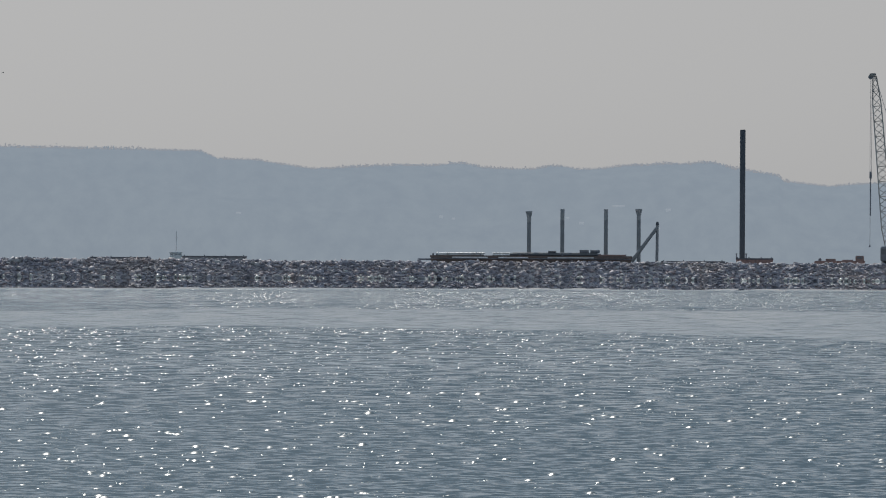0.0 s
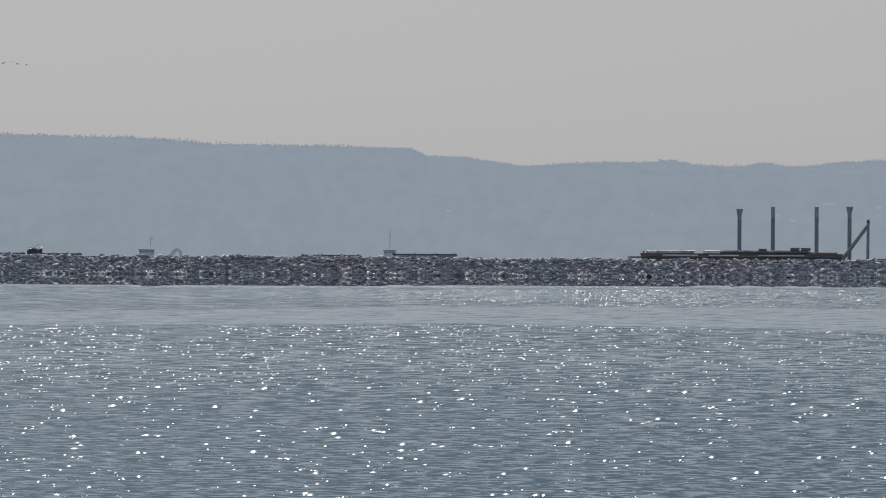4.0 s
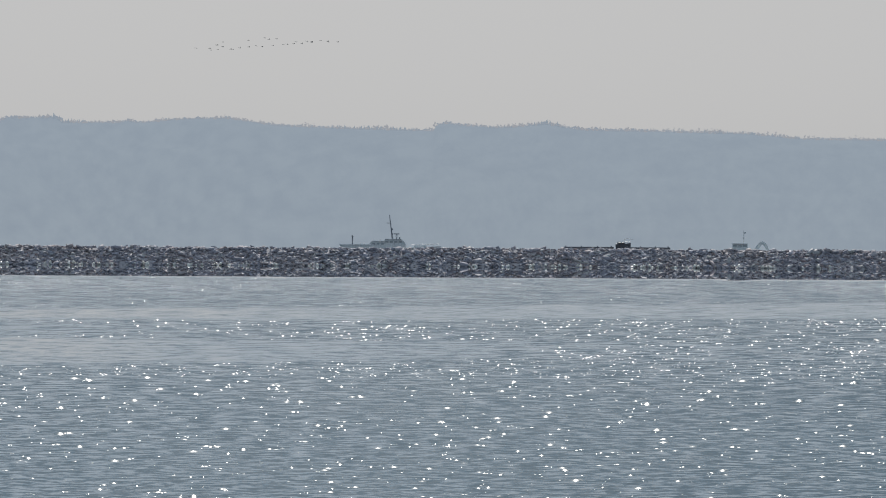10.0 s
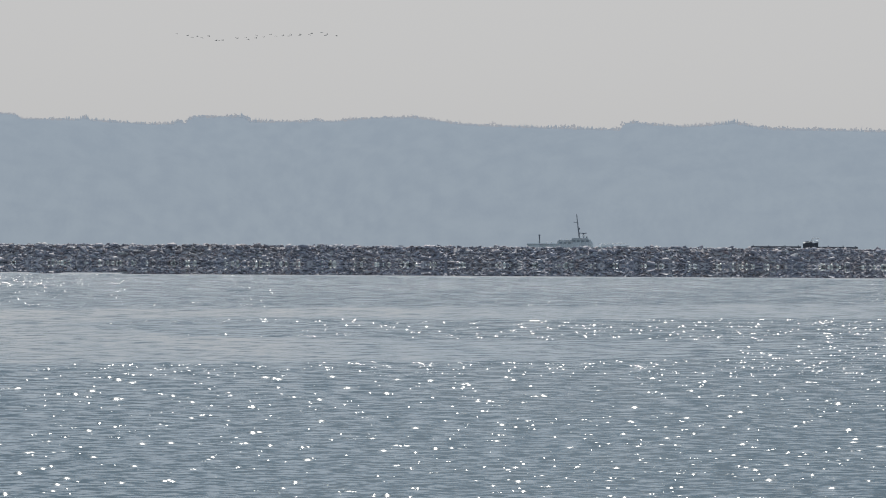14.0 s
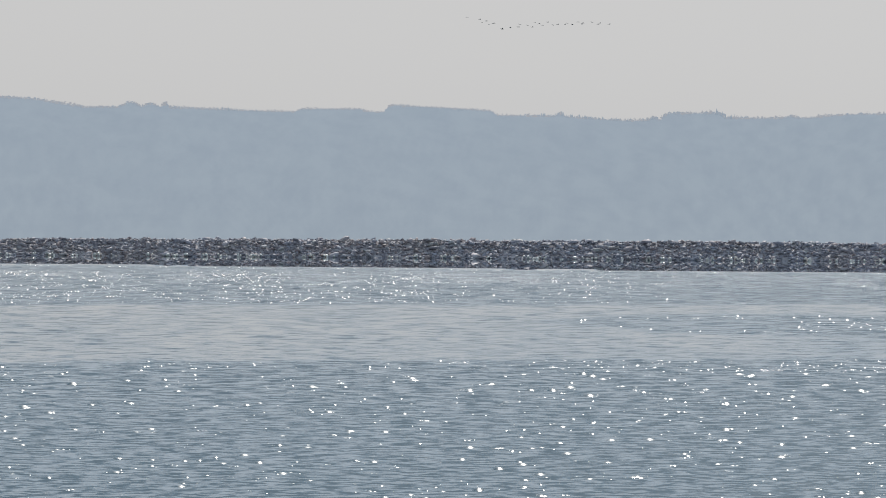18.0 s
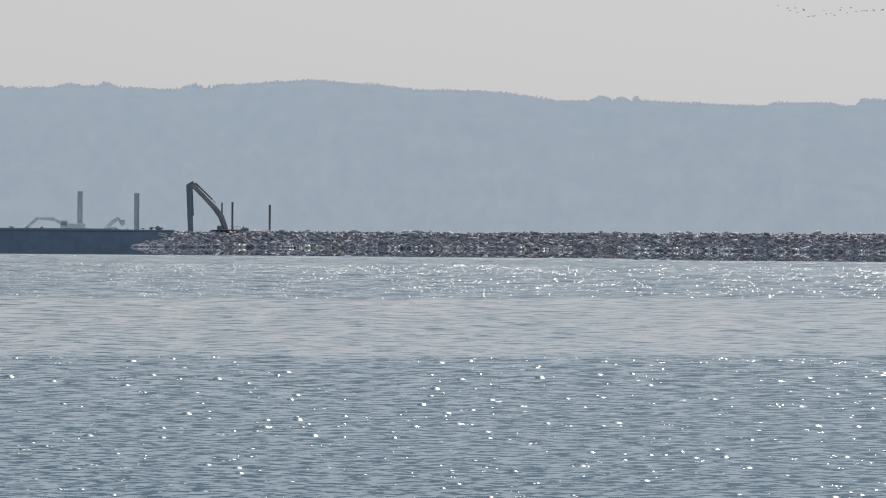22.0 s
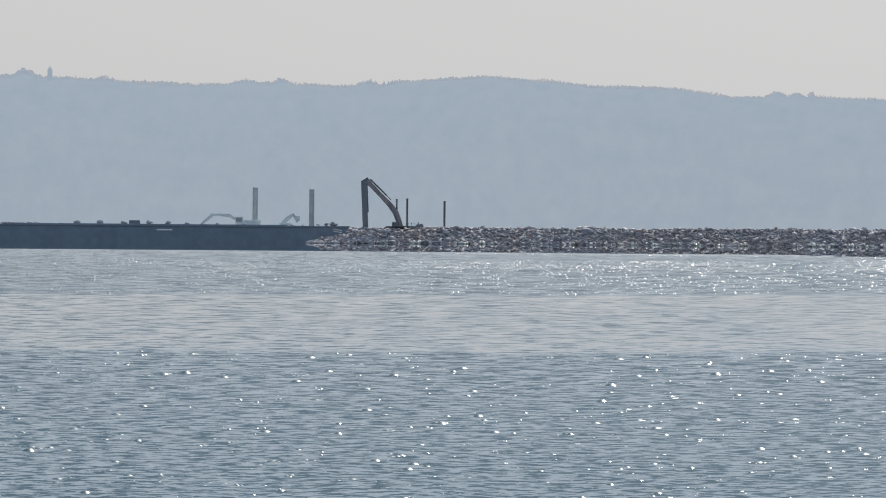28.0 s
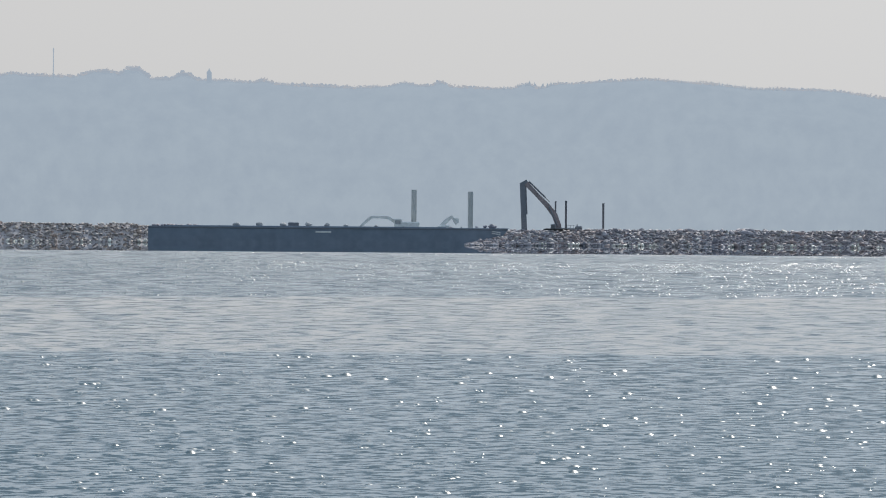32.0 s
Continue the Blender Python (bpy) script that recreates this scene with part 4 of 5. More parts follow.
def material_barge():
    t = thing("material_barge", spot(215.6, 1007, 0), "rusty brown barge stacked with steel pipes behind the rubble", "barge")
    part("hull", hull(-18.0, 18.0, 6, -0.8, 4.2, 1.2, 1.2), HULL_BROWN, t)
    part("rubbing_strake", box(-17.9, 17.9, -3.3, -2.98, 3.6, 3.72, 0.03), MACHINE_DARK, t)
    for x in (-16.8, -9, -2, 5.5, 12, 16.8):
        part("bollard", tube((x, -2.75, 4.2), (x, -2.75, 4.5), 0.12), MACHINE_DARK, t)
    part("bow_ramp", box(-20.2, -17.9, -1.4, 1.4, 3.3, 3.62, 0.05), MACHINE_DARK, t, "dark steel ramp")
    part("rusty_deckhouse", box(11.9, 16.8, -2.9, 2.4, 4.1, 4.46, 0.06), HULL_RED, t, "red-brown raised deck")
    part("bow_bitts", tube((-17.4, -2.6, 4.2), (-17.4, -2.6, 4.6), 0.16), MACHINE_DARK, t)
    rnd = random.Random(4)
    # bundles of pale pipes, two layers deep
    for x0, x1 in ((-16.8, -14.9), (-14.8, -12.5), (-12.3, -10.6), (-10.5, -8.4), (-6.7, -5.4), (-5.3, -3.9)):
        for layer in range(2):
            for i in range(6 - layer):
                r = 0.14
                e0, e1 = rnd.uniform(-0.15, 0.15), rnd.uniform(-0.15, 0.15)
                p = thing("steel_pipe", t.matrix_basis.copy(), "pale steel pipe bundled on the barge deck", "pipe", "pipes on the material barge")
                y, z = -2.4 + i * 0.3 + layer * 0.15, 4.2 + r + layer * 0.24
                part("tube", tube((x0 + e0, y, z), (x1 + e1, y, z + rnd.uniform(-0.02, 0.02)), r, sides=10), PIPE, p)
    # long dark piles beside them
    for layer in range(2):
        for i in range(4 - layer):
            x0, x1 = -3.7 + rnd.uniform(-0.4, 0.3) + 0.5 * layer, 12.2 + rnd.uniform(-0.8, 0.4)
            p = thing("long_pile", t.matrix_basis.copy(), "long dark steel pile lying on the barge deck", "pile", "piles lying on the material barge")
            y, z = -2.2 + i * 0.46 + layer * 0.23, 4.2 + 0.21 + 0.16 * layer
            part("shaft", tube((x0, y, z), (x1, y, z), 0.21, sides=12), DARK_PILE, p)
    for x0, x1, top in ((3.0, 4.4, 5.1), (8.6, 10.25, 5.32), (10.5, 12.2, 5.3)):
        c = thing("steel_skip", t.matrix_basis.copy(), "dark steel skip with a pale lid on the stacked piles", "skip", "skips on the material barge")
        part("tub", box(x0, x1, -2.2, -1.0, 4.78, top - 0.1, 0.05, tilt=0.05), MACHINE_DARK, c)
        part("lid", box(x0 - 0.06, x1 + 0.1, -2.26, -0.94, top - 0.1, top, 0.03), PIPE, c, "pale steel lid")
        part("skid", box(x0 + 0.1, x1 - 0.1, -1.9, -1.3, 4.7, 4.8, 0.02), MACHINE_DARK, c)
    for x0, x1 in ((-14.0, -7.7), (-5.8, -0.5), (2.9, 11.1)):
        p = thing("steel_pipe", t.matrix_basis.copy(), "steel pipe lying along the outside of the barge", "pipe", "pipes on the material barge")
        part("tube", tube((x0, -3.15, 3.84), (x1, -3.15, 3.84), 0.12, sides=10), PIPE, p)
    for x in (-14, -11, -1, 4, 9):
        p = thing("timber_bearer", t.matrix_basis @ pose(x, 0, 4.2), "dark timber bearer lying on the barge deck", "timber", "bearers on the material barge")
        part("timber", box(-0.12, 0.12, 1.3, 2.7, 0, 0.3, 0.02), HULL_BROWN, p)


material_barge()


def low_pontoon(s0, s1, d, top, label, material=None):
    k = d / 1000.0
    t = thing("pontoon", spot((s0 + s1) / 2, d, 0), label, "pontoon", "low pontoons behind the rubble")
    h = (s1 - s0) / 2 * k
    part("hull", hull(-h, h, 4, -0.6, top, 0.5, 0.5), material or HAZY_STEEL, t)
    part("deck_edge", box(-h, h, -2.06, -1.98, top - 0.22, top + 0.03, 0.01), STEEL, t)
    for f in (-0.92, -0.3, 0.35, 0.9):
        part("bollard", tube((h * f, -1.7, top), (h * f, -1.7, top + 0.22), 0.1), MACHINE_DARK, t)
    return t


low_pontoon(153.8, 165.3, 1009, 3.82, "low dark steel pontoon just showing over the rubble")
low_pontoon(137.6, 148.3, 1009, 3.55, "low dark steel pontoon just showing over the rubble")
low_pontoon(80.2, 89.0, 1009, 3.62, "low dark steel pontoon just showing over the rubble")
low_pontoon(91.0, 99.0, 1009, 3.57, "low dark steel pontoon just showing over the rubble")
low_pontoon(238.6, 249.9, 1009, 3.36, "low dark steel pontoon just showing over the rubble")
low_pontoon(251.8, 258.4, 1007, 3.95, "red-brown steel pontoon at the foot of a tall pile", HULL_RED)


def red_workboat():
    t = thing("red_workboat", spot(270.2, 1007, 0), "low red-brown workboat behind the rubble", "boat")
    part("hull", hull(-4.6, 4.4, 3.2, -0.6, 3.5, 0.3, 0.6, 0.1, 0.4), HULL_RED, t)
    part("wheelhouse", box(2.7, 4.2, -1, 1, 3.4, 4.5, 0.12), HULL_RED, t)
    part("hatch", box(-2.6, -0.8, -0.9, 0.9, 3.4, 3.95, 0.1), HULL_RED, t)
    part("window", box(2.9, 3.9, -1.03, -0.99, 4.0, 4.3, 0.0), GLASS, t)
    part("engine_cover", box(0.2, 2.2, -0.7, 0.7, 3.4, 3.8, 0.15, tilt=0.15), HULL_RED, t)
    part("winch", tube((-3.6, -0.5, 3.75), (-3.6, 0.5, 3.75), 0.3, sides=12), MACHINE_DARK, t)
    part("coaming", box(-4.4, 2.6, -1.4, 1.4, 3.4, 3.6, 0.06), HULL_RED, t)


red_workboat()
for s_ in (251.9, 253.6):
    b_ = thing("bollard", spot(s_, 1006, 3.95), "short dark mooring post on the red pontoon", "bollard", "mooring posts by the tall pile")
    part("post", tube((0, 0, -0.1), (0, 0, 0.75), 0.12, 0.1), MACHINE_DARK, b_)
    part("cap", tube((0, 0, 0.72), (0, 0, 0.86), 0.17), MACHINE_DARK, b_)

MOVERS = {}


def cabin_boat(key, s, d, mast_top, label, cab0, cab1, cab_top, flag):
    k = d / 1000.0
    t = thing("motor_boat", spot(s, d, 0), label, "boat")
    x0, x1 = cab0 * k, cab1 * k
    part("hull", hull(x0 - 2.5, x1 + 3.0, 2.8, -0.5, 1.9, 0.3, 1.4, 0.5, 0.85), BOAT_WHITE, t)
    c = part("cabin", box(x0, x1, -1.1, 1.1, 1.8, cab_top, 0.12), BOAT_WHITE, t)
    part("cabin_roof", box(x0 - 0.2, x1 + 0.15, -1.25, 1.25, cab_top, cab_top + 0.14, 0.04), BOAT_WHITE, t)
    for i in range(3):
        w = (x1 - x0) / 3
        part("window", box(x0 + w * i + 0.12, x0 + w * (i + 1) - 0.12, -1.13, -1.09, cab_top - 0.5, cab_top - 0.25, 0.0), PALE_GLASS, c)
    mast = part("mast", tube((0, 0, cab_top), (0.03, 0, mast_top), 0.09, 0.06), BOAT_GREY, t)
    if flag:
        part("pennant", box(0.05, 0.45, -0.03, 0.03, mast_top - 0.6, mast_top - 0.3, 0.01), BOAT_GREY, mast)
    part("spreader", box(-0.35, 0.35, -0.03, 0.03, mast_top - 1.5, mast_top - 1.42, 0.01), BOAT_GREY, mast)
    MOVERS[key] = t
    return t


cabin_boat("boat_a", 152.8, 1120, 8.9, "white motor boat with a thin mast, behind the rubble", -1.1, 1.0, 4.5, False)
cabin_boat("boat_b", 111.4, 1160, 7.2, "white motor boat with a flag mast, behind the rubble", -2.0, 0.7, 4.45, True)


def dark_boat():
    t = thing("dark_workboat", spot(90.7, 1012, 0), "small dark grey workboat with a white canopy hoop", "boat")
    part("hull", hull(-1.4, 1.35, 2.2, -0.4, 4.15, 0.15, 0.2, 0.3, 0.3), BOAT_DARK, t)
    part("cuddy", box(-1.1, 0.3, -0.8, 0.8, 4.1, 4.55, 0.12), BOAT_DARK, t)
    part("rail", tube((-1.3, -1.0, 4.3), (1.3, -1.0, 4.62), 0.05), BOAT_WHITE, t)
    for y in (-0.8, 0.8):
        pts = [(0.1, 4.5), (0.2, 5.0), (0.7, 5.2), (1.4, 5.1), (1.75, 4.95)]
        bm = None
        for a, b in zip(pts, pts[1:]):
            bm = tube((a[0], y, a[1]), (b[0], y, b[1]), 0.055, sides=6, bm=bm)
        part("canopy_hoop", bm, BOAT_WHITE, t, "white canopy hoop")


dark_boat()


def work_ship():
    t = thing("work_ship", spot(49.7, 1060, 0.15), "grey working ship with a mast and wheelhouse behind the rubble", "ship")
    part("hull", hull(-9.6, 9.4, 4.4, -0.8, 3.0, 0.5, 3.2, 0.5, 0.93), BOAT_GREY, t)
    part("bow_rail", tube((3.6, -1.2, 3.72), (9.0, -0.2, 3.9), 0.04), BOAT_GREY, t)
    for x in (4.6, 6.2, 7.8):
        part("rail_post", tube((x, -1.0, 3.2), (x, -1.0, 3.85), 0.05, sides=6), BOAT_WHITE, t)
    part("foredeck", box(4.2, 6.6, -1.0, 1.0, 3.0, 3.66, 0.1), BOAT_WHITE, t, "white foredeck hatch")
    part("after_deck", box(-9.7, -4.0, -1.8, 1.8, 3.0, 3.72, 0.06), BOAT_GREY, t)
    part("deck_edge", box(-9.8, -3.9, -1.9, -1.78, 3.6, 3.78, 0.03), BOAT_WHITE, t)
    cabin = part("deckhouse", prism(((-4.1, 3.0), (-4.1, 4.12), (-3.7, 4.32), (-1.2, 4.36), (-1.2, 3.0)), -1.7, 1.7, 0.06), BOAT_GREY, t)
    bridge = part("wheelhouse", prism(((-1.55, 3.0), (-1.5, 4.5), (-1.2, 4.68), (1.7, 4.72), (2.35, 4.4), (2.75, 3.7), (2.8, 3.0)), -1.6, 1.6, 0.08), BOAT_GREY, t)
    part("wheelhouse_roof", prism(((-1.3, 4.68), (-1.2, 4.82), (1.6, 4.86), (2.0, 4.7)), -1.7, 1.7, 0.03), BOAT_WHITE, t)
    part("cabin_roof", box(-3.8, -1.3, -1.75, 1.75, 4.32, 4.44, 0.03), BOAT_WHITE, t)
    for x in (-3.6, -2.8, -2.0):
        part("window", box(x, x + 0.5, -1.73, -1.69, 3.75, 4.05, 0.0), PALE_GLASS, cabin)
    for x in (-1.2, -0.35, 0.5, 1.3):
        part("window", box(x, x + 0.6, -1.63, -1.59, 4.1, 4.42, 0.0), PALE_GLASS, bridge)
    part("radar_stand", tube((0.95, 0, 4.8), (0.95, 0, 5.75), 0.12), MACHINE_DARK, t)
    part("radar", box(0.4, 1.5, -0.15, 0.15, 5.65, 5.82, 0.05), MACHINE_DARK, t)
    part("radar_dome", tube((0.95, 0, 5.2), (0.95, 0, 5.45), 0.34, 0.26, 12), BOAT_WHITE, t)
    part("searchlight", tube((1.5, -0.4, 4.8), (1.5, -0.4, 5.15), 0.14), MACHINE_DARK, t)
    mast = part("mast", tube((0.15, 0, 4.7), (-0.42, 0, 9.3), 0.15, 0.06), MACHINE_DARK, t, "dark mast")
    part("yard", box(-0.95, -0.1, -0.04, 0.04, 7.72, 7.82, 0.01), MACHINE_DARK, mast)
    part("lamp", tube((0.05, 0, 6.4), (0.03, 0, 6.75), 0.2), MACHINE_DARK, mast)
    part("lamp", tube((0.1, 0, 5.6), (0.1, 0, 5.85), 0.22), MACHINE_DARK, mast)
    post = part("after_post", tube((-7.35, 0, 3.7), (-7.35, 0, 5.4), 0.12), MACHINE_DARK, t)
    part("post_head", tube((-7.35, 0, 5.2), (-7.35, 0, 5.45), 0.2, 0.14), MACHINE_DARK, post)
    for x in (-5.9, -5.1):
        part("deck_post", tube((x, 0.2, 3.7), (x, 0.2, 4.1), 0.1), BOAT_GREY, t)
    for x in (-3.4, -2.2):
        part("vent", tube((x, 0.6, 4.4), (x, 0.6, 4.66), 0.16), BOAT_WHITE, t)

work_ship()


def grey_arm(key, s, d):
    """A grey excavator on a float behind the rubble, of which the arm stands out."""
    t = thing("small_excavator", spot(s, d, 2.0), "weathered grey excavator with a bent arm, behind the rubble", "excavator")
    part("undercarriage", beam(((-1.4, 0.35), (-1.0, 0.35), (1.0, 0.35), (1.4, 0.35)), (0.3, 0.7, 0.7, 0.3), -1.2, 1.2, 0.05), RUBBER, t)
    part("house", box(-1.2, 0.9, -1.1, 1.1, 0.75, 1.25, 0.1), MACHINE_GREY, t)
    arm = part("boom", beam(((0, 0), (0.55, 1.0), (1.2, 1.75)), (0.75, 0.85, 0.6), -0.25, 0.25), MACHINE_GREY, t)
    arm.matrix_basis = pose(-0.9, 0, 1.1)
    stick = part("stick", beam(((0, 0), (0.75, -0.5), (1.45, -1.75)), (0.6, 0.7, 0.5), -0.2, 0.2), MACHINE_GREY, arm)
    stick.matrix_basis = pose(1.15, 0, 1.75)
    part("ram", tube((0.35, 0, 1.15), (1.6, 0, 1.85), 0.09), MACHINE_DARK, arm)
    MOVERS[key] = t
    MOVERS[key + "_boom"] = arm
    f = thing("work_float", spot(s, d, 0), "flat grey steel float under the small excavator", "pontoon")
    part("hull", hull(-3.5, 3.5, 3, -0.6, 2.0, 0.3, 0.3), MACHINE_GREY, f)


grey_arm("arm", 115.0, 1180)


def hopper_barge():
    """The long dark barge that lies along the breakwater, its flat side towards the lake."""
    t = thing("hopper_barge", spot(-221.85, 984, 0), "long flat dark blue steel barge lying along the rubble", "barge")
    k = 0.984
    h = 30.85 * k
    part("hull", hull(-h, h + 1.9, 6.5, -0.8, 2.98, 0.0, 3.0), HULL_DARK, t)
    for z in (2.05, 2.4):
        part("bow_mark", prism(((h - 1.1, z), (h + 0.5, z - 0.3), (h + 0.5, z - 0.16), (h - 1.1, z + 0.14)), -3.3, -3.26, 0.01), MARK_WHITE, t, "pale painted stripe")
    part("rubbing_strake", box(-h, h + 1.6, -3.36, -3.22, 2.62, 2.86, 0.03), MACHINE_DARK, t)
    part("coaming", box(-h + 3, h - 9, -2.4, 2.4, 2.95, 3.12, 0.05), HULL_DARK, t)
    part("draught_mark", box(-1.3, 1.4, -3.3, -3.27, 1.98, 2.24, 0.01), MARK_WHITE, t, "white painted mark")
    for x0, x1, top in ((-6.1, -4.2, 3.72),):
        part("deck_locker", box(x0, x1, -1.5, 0.0, 2.95, top, 0.1), MACHINE_DARK, t)
    for x in (-25, -18, 14, 24):
        part("bollard", tube((x, -2.9, 2.95), (x, -2.9, 3.15), 0.13), MACHINE_DARK, t)


hopper_barge()
for s_, d_, k_ in ((-193.2, 982.5, 0.5), (-192.3, 983.2, 0.42), (-194.6, 983.0, 0.3), (-191.7, 982.2, 0.6)):
    v_, f_ = rock_shape(int(900 - s_), 2)
    rock_ = new("rock", big_mesh("rock", v_ * np.array((1.3, 1.1, 0.8)) * k_, f_, BOULDER, False))
    rock_.matrix_basis = spot(s_, d_, 2.98 + 0.6 * k_)
    tagged(rock_, "dark rubble rock lying on the deck of the barge", "rock", "rocks on the barge deck")

for i_, (x_, k_) in enumerate(((-15.0, 0.85), (-11.1, 0.9), (-6.9, 0.9), (-2.7, 0.95), (0.6, 0.8), (4.0, 0.6), (9.2, 0.4))):
    v_, f_ = rock_shape(840 + i_, 2)
    v_ = v_ * np.array((1.05, 0.8, 0.6))
    v_[:, :2] *= (1.0 - 0.55 * np.clip(v_[:, 2:] + 0.1, 0, 1))  # narrow at the top
    rock_ = new("rock", big_mesh("rock", v_ * k_, f_, BLOCK_STONE, False))
    rock_.matrix_basis = spot(-221.85 + x_ / 0.984, 985.0, 3.12 + 0.3 * k_)
    tagged(rock_, "grey broken stone block piled on the barge deck", "rock", "grey stone blocks on the barge deck")

deck_rng = np.random.default_rng(17)
for i_ in range(22):
    v_, f_ = block_shape(860 + i_ % 6)
    k_ = deck_rng.uniform(0.18, 0.36)
    rock_ = new("rock", big_mesh("rock", v_ * np.array((1.4, 1.0, 0.6)) * k_, f_, FRESH_ROCK, False))
    rock_.matrix_basis = spot(-251.9 + 8.2 * deck_rng.random() ** 1.3, 984.5 + deck_rng.uniform(-1.4, 1.4), 2.98 + 0.4 * k_) @ pose(0, 0, 0, deck_rng.uniform(-12, 12), deck_rng.uniform(-12, 12), deck_rng.uniform(0, 180))
    tagged(rock_, "pale rubble stone lying on the end of the barge deck", "rock", "rubble on the barge deck")

for s_ in (-205.8, -195.8):
    steel_pile(s_, 1300, 11.6 if s_ < -200 else 11.3, 0.6, "pale grey steel mooring pile in the water behind the barge", 0.0, MOORING_STEEL, "pair of pale mooring piles")


def grey_excavators():
    t = thing("grey_excavator", spot(-207.6, 1290, 1.6), "pale grey excavator with a long lowered boom on a float", "excavator")
    part("undercarriage", beam(((-2.4, 0.45), (-1.9, 0.45), (2.0, 0.45), (2.5, 0.45)), (0.4, 0.9, 0.9, 0.4), -1.5, 1.5, 0.06), RUBBER, t)
    body = part("house", box(-1.4, 3.6, -1.4, 1.4, 1.0, 2.6, 0.2), MACHINE_GREY, t)
    part("cab", box(-2.2, -0.4, -1.4, -0.1, 1.0, 3.3, 0.15), MACHINE_GREY, t)
    part("window", box(-2.0, -0.7, -1.43, -1.39, 2.1, 3.0, 0.0), PALE_GLASS, body)
    part("boom", beam(((-1.3, 2.2), (-3.6, 3.55), (-7.4, 3.65)), (0.7, 0.75, 0.5), -0.3, 0.3), MACHINE_GREY, t)
    part("stick", beam(((-7.2, 3.8), (-8.6, 2.6), (-10.0, 1.4)), (0.7, 0.7, 0.45), -0.25, 0.25), MACHINE_GREY, t)
    part("bucket", beam(((-9.6, 1.5), (-10.2, 0.8), (-9.6, 0.2)), (0.5, 0.9, 0.4), -0.6, 0.6), MACHINE_DARK, t)
    f = thing("work_float", spot(-208, 1290, 0), "flat grey steel float under the pale excavator", "pontoon")
    part("hull", hull(-7, 7, 6, -0.8, 1.6, 0.4, 0.4), MACHINE_GREY, f)
    u = thing("grey_excavator", spot(-200.4, 1290, 1.6), "pale grey excavator with its arm folded up, on a float", "excavator")
    part("undercarriage", beam(((-1.6, 0.4), (-1.2, 0.4), (1.2, 0.4), (1.6, 0.4)), (0.3, 0.8, 0.8, 0.3), -1.3, 1.3, 0.06), RUBBER, u)
    part("house", box(-1.4, 1.3, -1.2, 1.2, 0.9, 1.9, 0.15), MACHINE_GREY, u)
    part("boom", beam(((-1.2, 1.2), (0.4, 2.9), (1.7, 3.9)), (1.0, 0.95, 0.6), -0.3, 0.3), MACHINE_GREY, u)
    part("stick", beam(((1.5, 4.0), (2.1, 3.3), (2.7, 2.1)), (0.7, 0.6, 0.4), -0.25, 0.25), MACHINE_GREY, u)
    part("bucket", beam(((2.2, 3.3), (2.9, 3.2), (3.0, 2.4)), (0.5, 0.9, 0.5), -0.5, 0.5), MACHINE_GREY, u)
    g = thing("work_float", spot(-200, 1290, 0), "flat grey steel float under the folded excavator", "pontoon")
    part("hull", hull(-3, 4, 4, -0.8, 1.6, 0.4, 0.4), MACHINE_GREY, g)


grey_excavators()


def large_excavator():
    """The excavator that works on the crest, its boom raised and its stick hanging."""
    t = thing("large_excavator", spot(-180.6, 1001.5, 2.5), "large excavator with a faded red boom raised over the rubble", "excavator")
    for y in (-1.6, 0.9):
        part("track", beam(((-2.4, 0.1), (-1.9, 0.1), (1.9, 0.1), (2.4, 0.1)), (0.4, 0.85, 0.85, 0.4), y, y + 0.7, 0.06), RUBBER, t)
    part("house", box(-0.4, 3.4, -1.4, 1.4, 0.1, 0.62, 0.15), MACHINE_DARK, t)
    part("counterweight", box(3.3, 4.6, -1.4, 1.4, 0.1, 0.98, 0.2), MACHINE_DARK, t)
    for x in (1.9, 2.5, 3.1):
        part("rail_post", tube((x, -1.2, 0.6), (x, -1.2, 1.15), 0.04, sides=6), MACHINE_DARK, t)
    part("handrail", tube((1.9, -1.2, 1.12), (3.2, -1.2, 1.12), 0.035, sides=6), MACHINE_DARK, t)
    part("exhaust", tube((3.7, 0.5, 0.9), (3.7, 0.5, 1.3), 0.08), MACHINE_DARK, t)
    cab = part("cab", box(-1.05, -0.1, -1.5, -0.3, 0.1, 1.3, 0.1, tilt=0.08), MACHINE_DARK, t)
    part("window", box(-0.9, -0.3, -1.53, -1.49, 0.7, 1.15, 0.0), GLASS, cab)
    boom = part("boom", beam(((0.6, -0.1), (0.35, 1.1), (-0.3, 2.9), (-1.45, 4.4), (-3.3, 6.3), (-5.4, 8.5)), (1.0, 1.0, 1.05, 0.92, 0.75, 0.9), -0.4, 0.4), BOOM_RED, t, "faded red boom")
    part("ram", tube((-1.9, 0, 5.95), (-4.9, 0, 8.85), 0.16), MACHINE_DARK, boom)
    part("ram", tube((0.3, -0.45, 0.9), (-1.3, -0.45, 4.4), 0.13), MACHINE_DARK, boom)
    part("hose", tube((-1.2, 0.2, 5.2), (-4.0, 0.2, 8.0), 0.06), RUBBER, boom)
    stick = part("stick", beam(((-5.1, 8.8), (-5.95, 8.3), (-5.95, 6.2), (-5.65, 0.2)), (0.9, 1.2, 0.95, 1.0), -0.32, 0.32), MACHINE_DARK, t, "dark hanging stick")
    part("ram", tube((-5.5, 0, 7.9), (-5.25, 0, 3.0), 0.15), MACHINE_DARK, stick)
    part("bucket", beam(((-5.9, 0.5), (-5.6, -0.2), (-4.9, -0.4)), (1.0, 1.1, 0.4), -0.7, 0.7), MACHINE_DARK, t)


large_excavator()

